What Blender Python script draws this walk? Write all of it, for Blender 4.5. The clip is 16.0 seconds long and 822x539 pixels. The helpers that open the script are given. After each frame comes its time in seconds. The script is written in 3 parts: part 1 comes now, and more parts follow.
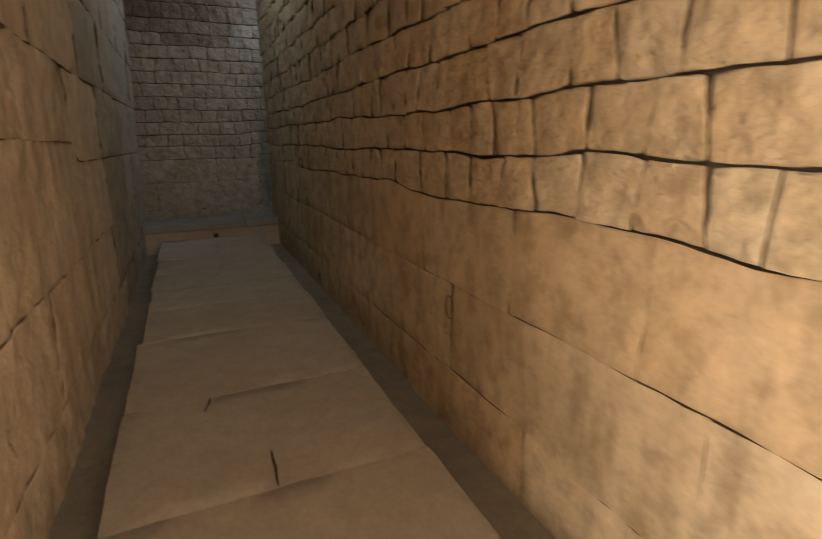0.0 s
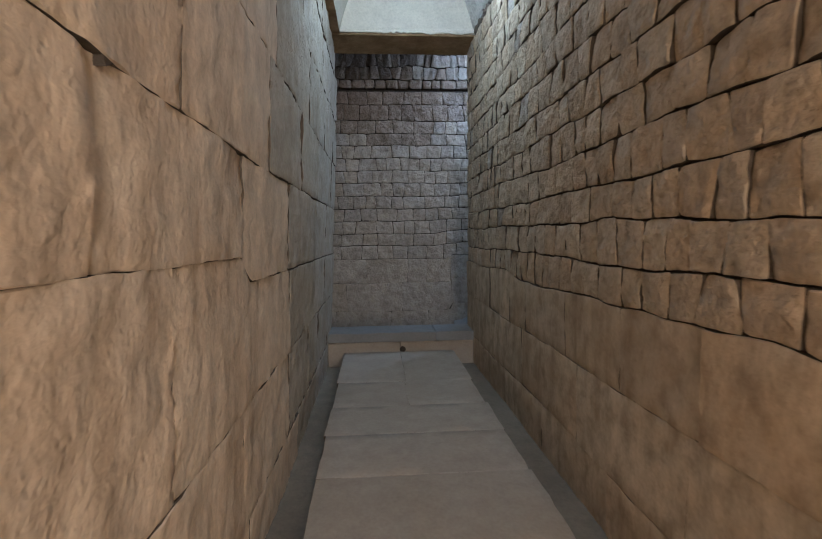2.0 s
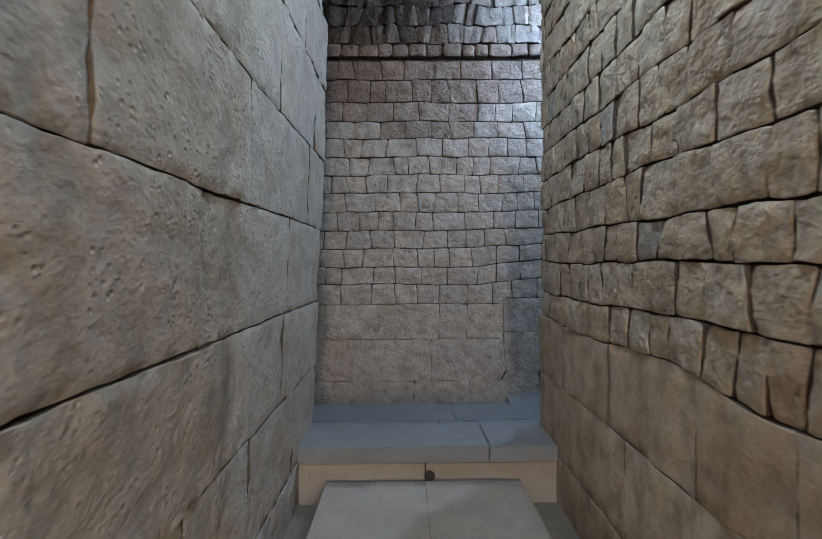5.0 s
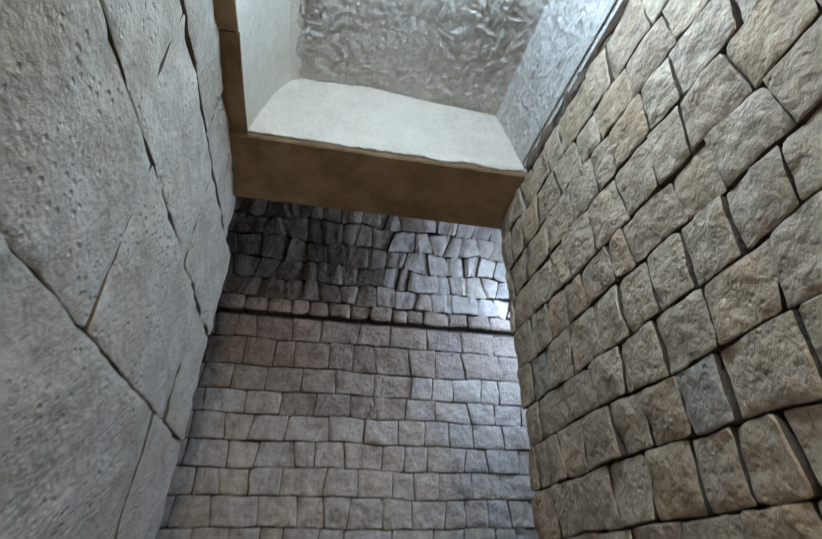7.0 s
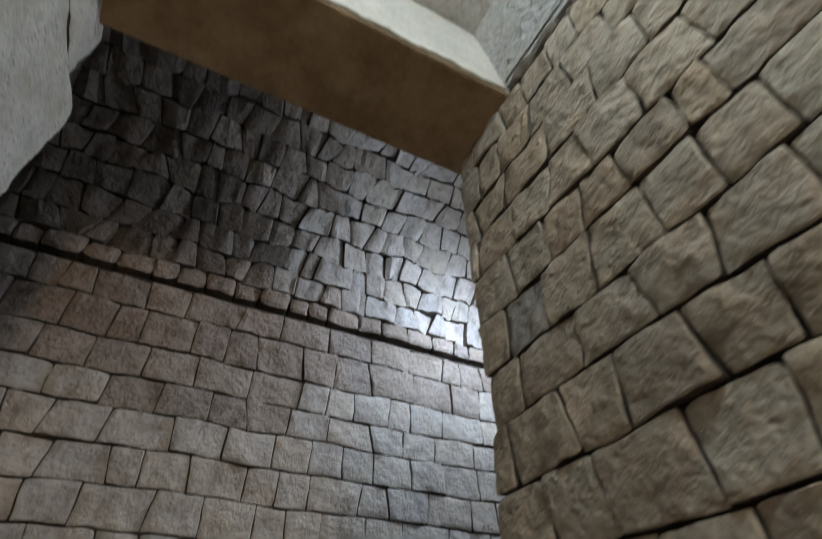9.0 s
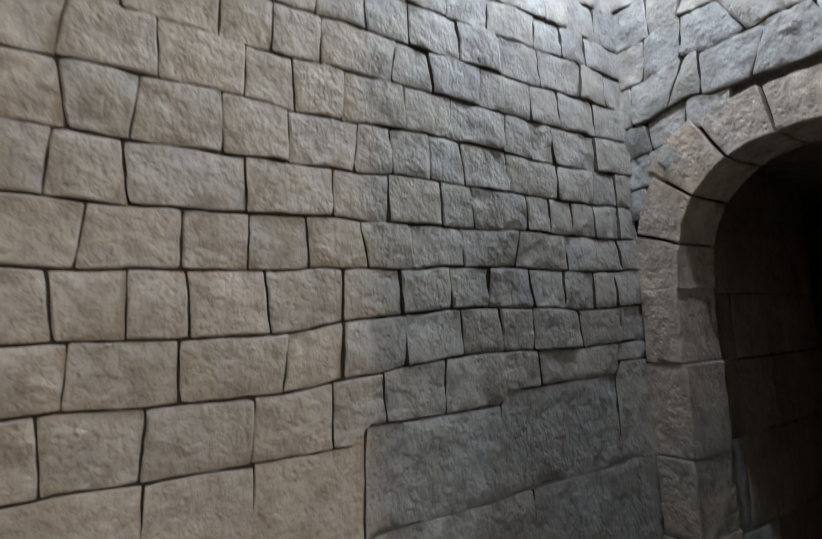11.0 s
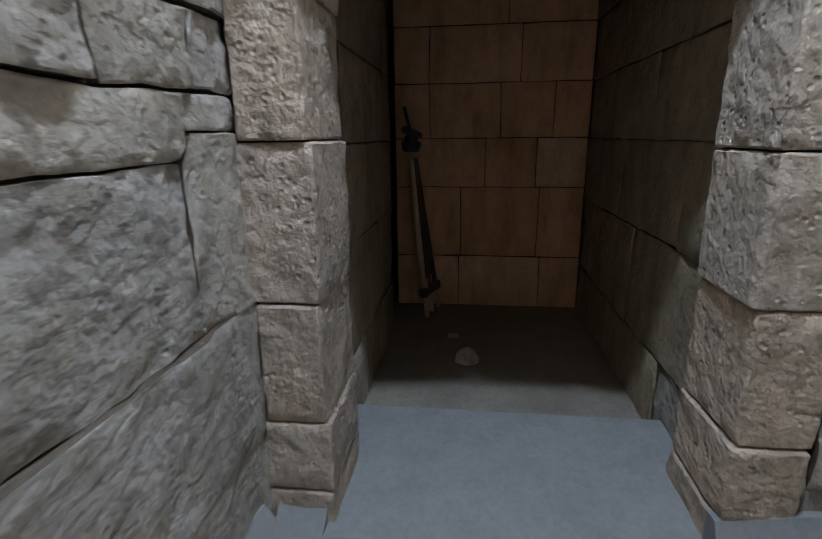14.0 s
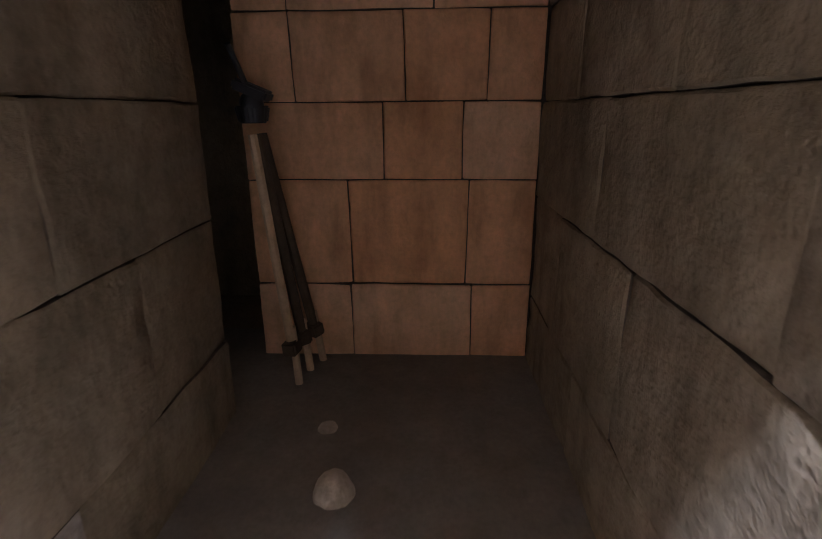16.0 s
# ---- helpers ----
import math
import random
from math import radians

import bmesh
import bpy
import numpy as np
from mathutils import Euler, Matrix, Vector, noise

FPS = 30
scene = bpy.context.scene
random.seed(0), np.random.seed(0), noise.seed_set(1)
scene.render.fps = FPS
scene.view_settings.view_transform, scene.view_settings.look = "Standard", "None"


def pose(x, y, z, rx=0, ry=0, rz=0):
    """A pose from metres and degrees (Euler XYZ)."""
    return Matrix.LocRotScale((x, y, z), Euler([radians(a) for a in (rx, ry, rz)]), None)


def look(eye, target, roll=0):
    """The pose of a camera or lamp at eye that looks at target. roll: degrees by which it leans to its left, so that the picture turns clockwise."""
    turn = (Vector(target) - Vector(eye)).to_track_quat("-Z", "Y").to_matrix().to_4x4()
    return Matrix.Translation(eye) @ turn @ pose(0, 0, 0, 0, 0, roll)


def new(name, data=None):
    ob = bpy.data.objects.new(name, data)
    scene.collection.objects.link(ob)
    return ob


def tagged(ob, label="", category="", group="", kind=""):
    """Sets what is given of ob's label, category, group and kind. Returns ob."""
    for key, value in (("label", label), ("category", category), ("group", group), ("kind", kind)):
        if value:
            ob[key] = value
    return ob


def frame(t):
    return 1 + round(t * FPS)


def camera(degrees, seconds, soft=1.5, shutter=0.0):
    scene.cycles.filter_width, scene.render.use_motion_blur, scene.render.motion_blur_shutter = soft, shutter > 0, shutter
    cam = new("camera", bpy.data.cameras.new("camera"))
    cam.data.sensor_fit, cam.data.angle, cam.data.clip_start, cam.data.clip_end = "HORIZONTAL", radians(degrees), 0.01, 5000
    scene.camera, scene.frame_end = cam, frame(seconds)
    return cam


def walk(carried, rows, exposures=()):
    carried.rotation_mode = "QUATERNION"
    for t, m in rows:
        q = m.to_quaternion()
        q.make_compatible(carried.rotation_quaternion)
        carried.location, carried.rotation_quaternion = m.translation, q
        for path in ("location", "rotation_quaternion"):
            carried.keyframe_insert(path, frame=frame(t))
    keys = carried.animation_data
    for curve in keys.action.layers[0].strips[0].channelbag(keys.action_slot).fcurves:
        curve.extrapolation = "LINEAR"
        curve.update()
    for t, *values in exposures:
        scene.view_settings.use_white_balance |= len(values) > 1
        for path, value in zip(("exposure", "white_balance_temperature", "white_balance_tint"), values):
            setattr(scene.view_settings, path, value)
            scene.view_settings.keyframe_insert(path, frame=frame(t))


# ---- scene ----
import itertools

cam = camera(79.3, 16.0, soft=1.0, shutter=0.35)
PATH = [
    (0, (0.001, 0.095, 1.334), (0.771, 1.868, 0.819), -0.9),
    (0.5, (-0.099, 0.471, 1.383), (0.439, 2.354, 0.976), -0.6),
    (1, (-0.062, 0.842, 1.414), (0.283, 2.789, 1.115), -0.7),
    (1.5, (-0.032, 1.186, 1.413), (0.183, 3.165, 1.212), -0.8),
    (2, (-0.067, 1.547, 1.422), (0.073, 3.537, 1.28), -0.7),
    (2.5, (-0.022, 1.94, 1.408), (0.059, 3.936, 1.301), -0.6),
    (3, (0.0, 2.359, 1.39), (0.037, 4.356, 1.3), -0.6),
    (3.2, (0.013, 2.493, 1.403), (0.039, 4.491, 1.317), -0.7),
    (5.3, (0.083, 4.335, 1.512), (0.104, 6.335, 1.511), -0.4),
    (5.5, (0.055, 4.517, 1.533), (0.088, 6.515, 1.616), -0.5),
    (6, (0.007, 4.849, 1.595), (0.091, 6.816, 1.947), -0.7),
    (6.5, (0.035, 5.152, 1.665), (0.237, 7.014, 2.369), -0.1),
    (7, (-0.004, 5.35, 1.747), (0.362, 7.018, 2.789), -0.5),
    (7.5, (-0.008, 5.56, 1.787), (0.483, 7.025, 3.057), -0.3),
    (8, (0.048, 5.787, 1.802), (0.631, 7.073, 3.219), -0.7),
    (8.5, (0.105, 6.074, 1.725), (0.75, 7.291, 3.175), -1.1),
    (9, (0.147, 6.455, 1.618), (0.853, 7.792, 2.927), -0.9),
    (9.5, (0.187, 6.903, 1.55), (0.968, 8.365, 2.669), -2.3),
    (10, (0.278, 7.191, 1.537), (1.099, 8.819, 2.359), -1.3),
    (10.2, (0.286, 7.317, 1.561), (1.135, 8.982, 2.273), -1.2),
    (12.3, (0.533, 8.183, 1.174), (2.116, 9.325, 0.741), -1.5),
    (12.5, (0.647, 8.285, 1.193), (2.311, 9.294, 0.733), -1.3),
    (13, (0.858, 8.496, 1.204), (2.675, 9.168, 0.708), -1.1),
    (13.5, (1.109, 8.629, 1.198), (3.009, 8.983, 0.682), -0.8),
    (14, (1.455, 8.64, 1.214), (3.371, 8.872, 0.688), -0.7),
    (14.5, (1.8, 8.605, 1.181), (3.719, 8.757, 0.637), -0.8),
    (15, (2.17, 8.493, 1.085), (4.1, 8.582, 0.569), 0.1),
    (15.5, (2.523, 8.406, 1.092), (4.446, 8.446, 0.542), -0.0),
    (16, (2.862, 8.315, 1.141), (4.765, 8.39, 0.53), -0.5),
]
EXPOSURES = [(0, -0.3, 7000, 10), (0.5, 0.45, 6600, 10), (1, 0.5, 6000, 10), (2, 0.75, 5350, 10), (3, 1.0, 5150, 10), (5.5, 1.4, 5350, 10), (6.5, 1.4, 5450, 10), (7.5, 0.7, 5650, 10), (8.5, 0.55, 5950, 12),
             (9.3, 1.15, 6050, 10), (10, 1.3, 6000, 10), (12.5, 2.4, 6300, 10), (14, 2.85, 6150, 10), (15, 3.65, 6000, 10), (15.5, 4.3, 6000, 18), (16, 4.3, 6500, 30)]
walk(cam, [(t, look(eye, target, roll)) for t, eye, target, roll in PATH], EXPOSURES)

# ---- light ----
world = bpy.data.worlds.new("sky")
scene.world = world
world.use_nodes = True
wn = world.node_tree.nodes
sky = wn.new("ShaderNodeTexSky")
sky.sky_type, sky.sun_disc = "NISHITA", False
sky.sun_elevation, sky.sun_rotation = radians(40), radians(-100)
world.node_tree.links.new(sky.outputs[0], wn["Background"].inputs[0])
wn["Background"].inputs[1].default_value = 0.08


def area_lamp(name, m, sx, sy, watts, colour, spread=180):
    data = bpy.data.lights.new(name, "AREA")
    data.shape, data.size, data.size_y, data.energy, data.color = "RECTANGLE", sx, sy, watts, colour
    data.spread = radians(spread)
    ob = new(name, data)
    ob.matrix_world = m
    return ob


# daylight through the side entrance
area_lamp("entrance_daylight", look((-2.3, -0.45, 1.25), (0.8, -0.3, 1.0)), 1.4, 2.1, 190, (1.0, 0.86, 0.68))
# warm fill at the corridor's unseen mouth, added to brighten the west wall
area_lamp("mouth_daylight", look((0.6, -2.7, 1.9), (-0.6, -0.3, 1.7)), 0.9, 2.4, 48, (1.0, 0.78, 0.56), 95)


# ---- materials ----
def node(nt, kind, **inputs):
    n = nt.nodes.new(kind)
    for k, v in inputs.items():
        n.inputs[k.replace("_", " ")].default_value = v
    return n


def ramp(nt, source, stops):
    r = nt.nodes.new("ShaderNodeValToRGB")
    while len(r.color_ramp.elements) < len(stops):
        r.color_ramp.elements.new(0.5)
    for e, (at, c) in zip(r.color_ramp.elements, stops):
        e.position, e.color = at, (*c, 1)
    nt.links.new(source, r.inputs[0])
    return r.outputs[0]


def blend(nt, kind, fac, a, b):
    m = nt.nodes.new("ShaderNodeMix")
    m.data_type, m.blend_type = "RGBA", kind
    if isinstance(fac, float):
        m.inputs[0].default_value = fac
    else:
        nt.links.new(fac, m.inputs[0])
    for k, s in ((6, a), (7, b)):
        if isinstance(s, tuple):
            m.inputs[k].default_value = (*s, 1)
        else:
            nt.links.new(s, m.inputs[k])
    return m.outputs[2]


def math_node(nt, op, a, b):
    m = nt.nodes.new("ShaderNodeMath")
    m.operation = op
    for k, s in ((0, a), (1, b)):
        if isinstance(s, (int, float)):
            m.inputs[k].default_value = s
        else:
            nt.links.new(s, m.inputs[k])
    return m.outputs[0]


def noise_tex(nt, co, scale, detail=5, rough=0.55, stretch=None):
    if stretch:
        mp = nt.nodes.new("ShaderNodeMapping")
        mp.inputs["Scale"].default_value = stretch
        nt.links.new(co, mp.inputs[0])
        co = mp.outputs[0]
    n = node(nt, "ShaderNodeTexNoise", Scale=scale, Detail=detail, Roughness=rough)
    nt.links.new(co, n.inputs["Vector"])
    return n.outputs["Fac"]


def stone_material(name, tones, stain, stain_amount, relief, pit, streak=False, rough=0.9, crag_scale=12.0, tone=1.0, facet=0.0, rust=0.0, rust_tone=(0.40, 0.25, 0.11), grain=0.58):
    """Limestone: a tone for each block, cloudy stains, fine grain, pits and chisel relief."""
    mat = bpy.data.materials.new(name)
    mat.use_nodes = True
    nt = mat.node_tree
    bsdf = nt.nodes["Principled BSDF"]
    bsdf.inputs["Roughness"].default_value = rough
    bsdf.inputs["Specular IOR Level"].default_value = 0.25
    co = nt.nodes.new("ShaderNodeTexCoord").outputs["Object"]
    rnd = math_node(nt, "FRACT", math_node(nt, "ADD", nt.nodes.new("ShaderNodeObjectInfo").outputs["Random"],
                    nt.nodes.new("ShaderNodeNewGeometry").outputs["Random Per Island"]), 0.0)
    if len(tones) == 1:
        tones = [tones[0], tuple(1.08 * c for c in tones[0])]
    col = ramp(nt, rnd, [(i / (len(tones) - 1), c) for i, c in enumerate(tones)])
    big = noise_tex(nt, co, 2.3, 4, 0.6)
    mid = noise_tex(nt, co, 9.0, 6, 0.65)
    fine = noise_tex(nt, co, 48.0, 4, 0.6)
    col = blend(nt, "MULTIPLY", tone, col, ramp(nt, mid, [(0.3, (0.76, 0.74, 0.72)), (0.5, (0.98, 0.97, 0.96)), (0.7, (1.13, 1.13, 1.13))]))
    st = ramp(nt, big, [(0.42, (0, 0, 0)), (0.68, (1, 1, 1))])
    col = blend(nt, "MIX", math_node(nt, "MULTIPLY", st, stain_amount), col, stain)
    if streak:
        run = noise_tex(nt, co, 4.0, 5, 0.6, (1.9, 1.9, 0.45))
        col = blend(nt, "MULTIPLY", 1.0, col, ramp(nt, run, [(0.32, (0.74, 0.71, 0.68)), (0.47, (0.97, 0.97, 0.97)), (0.68, (1.14, 1.13, 1.12))]))
    col = blend(nt, "MULTIPLY", 1.0, col, ramp(nt, fine, [(0.32, (0.92, 0.92, 0.92)), (0.62, (1.04, 1.04, 1.04))]))
    if rust:
        patch = ramp(nt, noise_tex(nt, co, 5.5, 5, 0.62), [(0.52, (0, 0, 0)), (0.68, (1, 1, 1))])
        col = blend(nt, "MIX", math_node(nt, "MULTIPLY", patch, rust), col, rust_tone)
    vor = node(nt, "ShaderNodeTexVoronoi", Scale=33.0)
    nt.links.new(co, vor.inputs["Vector"])
    where = ramp(nt, noise_tex(nt, co, 6.0, 3, 0.5), [(0.46, (0, 0, 0)), (0.6, (1, 1, 1))])
    hole = ramp(nt, vor.outputs["Distance"], [(0.08, (1, 1, 1)), (0.34, (0, 0, 0))])
    pits = math_node(nt, "MULTIPLY", math_node(nt, "MULTIPLY", hole, where), -pit)
    crag = noise_tex(nt, co, crag_scale, 7, grain)
    tint = crag
    if facet:
        warp = node(nt, "ShaderNodeTexNoise", Scale=16.0, Detail=3)
        nt.links.new(co, warp.inputs["Vector"])
        shift = nt.nodes.new("ShaderNodeVectorMath")
        shift.operation = "MULTIPLY_ADD"
        nt.links.new(warp.outputs["Color"], shift.inputs[0])
        shift.inputs[1].default_value = (0.09, 0.09, 0.09)
        nt.links.new(co, shift.inputs[2])
        chips = node(nt, "ShaderNodeTexVoronoi", Scale=27.0)
        nt.links.new(shift.outputs[0], chips.inputs["Vector"])
        chip = math_node(nt, "MULTIPLY", chips.outputs["Distance"], facet)
        crag = math_node(nt, "SUBTRACT", math_node(nt, "ADD", crag, 0.22 * facet), math_node(nt, "MULTIPLY", chip, 0.5))
    hump = math_node(nt, "ADD", math_node(nt, "MULTIPLY", crag, 1.0), math_node(nt, "ADD", pits, math_node(nt, "MULTIPLY", fine, 0.08)))
    # Hollows of the relief are darkened in the colour, like crevice shade.
    col = blend(nt, "MULTIPLY", min(1.0, relief) * tone * 0.8, col, ramp(nt, tint, [(0.34, (0.72, 0.70, 0.67)), (0.5, (1, 1, 1)), (0.7, (1.08, 1.08, 1.08))]))
    nt.links.new(col, bsdf.inputs["Base Color"])
    bump = node(nt, "ShaderNodeBump", Strength=relief, Distance=0.034)
    nt.links.new(hump, bump.inputs["Height"])
    nt.links.new(bump.outputs[0], bsdf.inputs["Normal"])
    return mat


WARM = [(0.47, 0.365, 0.25), (0.53, 0.43, 0.31), (0.51, 0.385, 0.26), (0.56, 0.47, 0.35), (0.46, 0.365, 0.265), (0.54, 0.45, 0.34)]
GREY = [(0.415, 0.37, 0.315), (0.445, 0.39, 0.33), (0.40, 0.365, 0.325), (0.46, 0.405, 0.34), (0.435, 0.375, 0.305), (0.385, 0.355, 0.32)]
PINK = [(0.54, 0.41, 0.30), (0.50, 0.41, 0.325), (0.56, 0.42, 0.295), (0.49, 0.39, 0.30)]
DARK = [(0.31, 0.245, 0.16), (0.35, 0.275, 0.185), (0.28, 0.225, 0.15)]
OCHRE = [(0.78, 0.43, 0.23), (0.82, 0.48, 0.28), (0.74, 0.39, 0.20), (0.82, 0.52, 0.32)]
cold_lit_stone = stone_material("cold_lit_dressed_limestone", [(0.45, 0.405, 0.335), (0.465, 0.415, 0.345), (0.43, 0.39, 0.325)], (0.36, 0.30, 0.215), 0.55, 1.0, 0.25, crag_scale=6.0, tone=0.7, facet=0.15, rust=0.3, rust_tone=(0.33, 0.27, 0.17), grain=0.52)
rough_stone = stone_material("rough_limestone", WARM, (0.36, 0.29, 0.21), 0.4, 0.95, 0.15, crag_scale=11.0, facet=0.4, rust=0.25, grain=0.55)
grey_stone = stone_material("grey_limestone", GREY, (0.27, 0.23, 0.19), 0.45, 0.9, 0.15, crag_scale=11.0, facet=0.35, rust=0.35, rust_tone=(0.34, 0.28, 0.17), grain=0.55)
# Brightened and warmed for the daylit stretch near the entrance.
DRESSED = [(0.67, 0.56, 0.43), (0.69, 0.58, 0.45), (0.67, 0.55, 0.415)]
smooth_stone = stone_material("dressed_limestone", DRESSED, (0.47, 0.34, 0.22), 0.5, 0.42, 0.12, True, crag_scale=8.0, tone=0.6, facet=0.3)
low_stone = stone_material("worn_limestone", WARM, (0.36, 0.27, 0.17), 0.55, 0.45, 0.12, True, crag_scale=9.0, facet=0.2, rust=0.15)
# Rubble tones darkened for the dim far end of the vault.
DIM_RUBBLE = [(0.17, 0.135, 0.105), (0.21, 0.17, 0.13), (0.14, 0.115, 0.095), (0.19, 0.145, 0.11), (0.25, 0.21, 0.165)]
# Darker copy of the end wall's stone; upper shade is put into its tones.
shaded_stone = stone_material("shaded_limestone", [(0.31, 0.255, 0.205), (0.34, 0.28, 0.225), (0.29, 0.245, 0.205), (0.36, 0.295, 0.235)], (0.19, 0.145, 0.105), 0.6, 0.95, 0.05, facet=0.5)
vault_rubble = stone_material("dark_rubble", DIM_RUBBLE, (0.15, 0.115, 0.085), 0.5, 0.95, 0.05, facet=0.5)
jamb_stone = stone_material("pinkish_limestone", PINK, (0.36, 0.31, 0.26), 0.55, 0.9, 0.3, crag_scale=13.0, facet=0.4, rust=0.3, rust_tone=(0.27, 0.23, 0.17), grain=0.56)
dark_stone = stone_material("dark_limestone", DARK, (0.2, 0.16, 0.10), 0.7, 0.6, 0.15, True)
ochre_stone = stone_material("ochre_limestone", OCHRE, (0.55, 0.29, 0.14), 0.5, 0.35, 0.1, True, tone=0.5)
slab_stone = stone_material("worn_floor_slab", [(0.41, 0.36, 0.30), (0.425, 0.37, 0.31)], (0.35, 0.295, 0.23), 0.5, 0.15, 0.03, crag_scale=7.0, tone=0.5)
pale_slab = stone_material("pale_floor_slab", [(0.245, 0.24, 0.235), (0.26, 0.255, 0.25)], (0.21, 0.205, 0.195), 0.4, 0.12, 0.03, crag_scale=6.0, tone=0.5)
mortar = stone_material("earth_mortar", [(0.065, 0.052, 0.04)], (0.045, 0.036, 0.028), 0.6, 0.8, 0.3)
joint_earth = stone_material("packed_joint_earth", [(0.125, 0.098, 0.072)], (0.08, 0.062, 0.046), 0.6, 0.6, 0.2)
earth = stone_material("dark_earth", [(0.25, 0.185, 0.125)], (0.18, 0.13, 0.09), 0.6, 0.6, 0.3)
dirt = stone_material("packed_dirt", [(0.25, 0.215, 0.17)], (0.17, 0.145, 0.115), 0.6, 0.25, 0.05, tone=0.6)
plaster = stone_material("trowelled_plaster", [(0.60, 0.57, 0.52)], (0.47, 0.43, 0.37), 0.5, 0.8, 0.1, crag_scale=24.0, tone=0.6, facet=0.3)
concrete = stone_material("pale_concrete", [(0.60, 0.56, 0.47)], (0.54, 0.50, 0.42), 0.3, 0.3, 0.03, tone=0.4)
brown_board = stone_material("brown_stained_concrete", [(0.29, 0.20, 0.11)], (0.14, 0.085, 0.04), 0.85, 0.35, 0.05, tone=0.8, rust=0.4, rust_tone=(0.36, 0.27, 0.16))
wood_pale = stone_material("weathered_pole_wood", [(0.62, 0.44, 0.28)], (0.45, 0.3, 0.18), 0.5, 0.3, 0.1)
wood_dark = stone_material("dark_pole_wood", [(0.10, 0.07, 0.045)], (0.06, 0.045, 0.03), 0.5, 0.3, 0.1)
rubble_stone = stone_material("pale_rock", [(0.55, 0.48, 0.38)], (0.45, 0.38, 0.29), 0.5, 0.7, 0.4)


def plain(name, colour, rough, metal=0.0):
    mat = bpy.data.materials.new(name)
    mat.use_nodes = True
    b = mat.node_tree.nodes["Principled BSDF"]
    b.inputs["Base Color"].default_value, b.inputs["Roughness"].default_value, b.inputs["Metallic"].default_value = (*colour, 1), rough, metal
    return mat


black_plastic = plain("black_plastic", (0.02, 0.02, 0.022), 0.45)
white_plastic = plain("white_plastic", (0.7, 0.7, 0.7), 0.4)


def bulb_glass(name, colour, strength):
    mat = bpy.data.materials.new(name)
    mat.use_nodes = True
    b = mat.node_tree.nodes["Principled BSDF"]
    b.inputs["Emission Color"].default_value, b.inputs["Emission Strength"].default_value = (*colour, 1), strength
    return mat


glow = bulb_glass("lit_cold_bulb_glass", (0.66, 0.81, 1.02), 560.0)
glow_neutral = bulb_glass("lit_bulb_glass", (0.70, 0.88, 1.0), 450.0)


# ---- building helpers ----
def mesh_object(name, verts, faces, material, parent=None, smooth=False, label=""):
    me = bpy.data.meshes.new(name)
    me.from_pydata(verts, [], faces)
    me.materials.append(material)
    if smooth:
        me.shade_smooth()
        me.set_sharp_from_angle(angle=radians(38))
    ob = new(name, me)
    ob.parent = parent
    if label:
        tagged(ob, label)
    return ob


def part(name, bm, material, parent, label="", smooth=False):
    me = bpy.data.meshes.new(name)
    bmesh.ops.recalc_face_normals(bm, faces=bm.faces)
    bm.to_mesh(me)
    bm.free()
    me.materials.append(material)
    if smooth:
        me.shade_smooth()
        me.set_sharp_from_angle(angle=radians(38))
    ob = new(name, me)
    ob.parent = parent
    if label:
        tagged(ob, label)
    return ob


def box(x0, x1, y0, y1, z0, z1, bevel=0.0):
    bm = bmesh.new()
    bmesh.ops.create_cube(bm, size=1, matrix=Matrix.LocRotScale(((x0 + x1) / 2, (y0 + y1) / 2, (z0 + z1) / 2), None, (x1 - x0, y1 - y0, z1 - z0)))
    if bevel:
        bmesh.ops.bevel(bm, geom=bm.edges[:], offset=bevel, segments=2, affect="EDGES")
    return bm


def extrude_profile(points, axis, a, b):
    """A closed profile of (p, q) run along an axis from a to b. axis x: (y, z); y: (x, z)."""
    bm = bmesh.new()
    rings = []
    for s in (a, b):
        rings.append([bm.verts.new((s, p, q) if axis == "x" else (p, s, q)) for p, q in points])
    n = len(points)
    bm.faces.new(rings[0])
    bm.faces.new(rings[1][::-1])
    for i in range(n):
        bm.faces.new((rings[0][i], rings[0][(i + 1) % n], rings[1][(i + 1) % n], rings[1][i]))
    return bm


def n3(x, y, z):
    return noise.noise(Vector((x, y, z)))


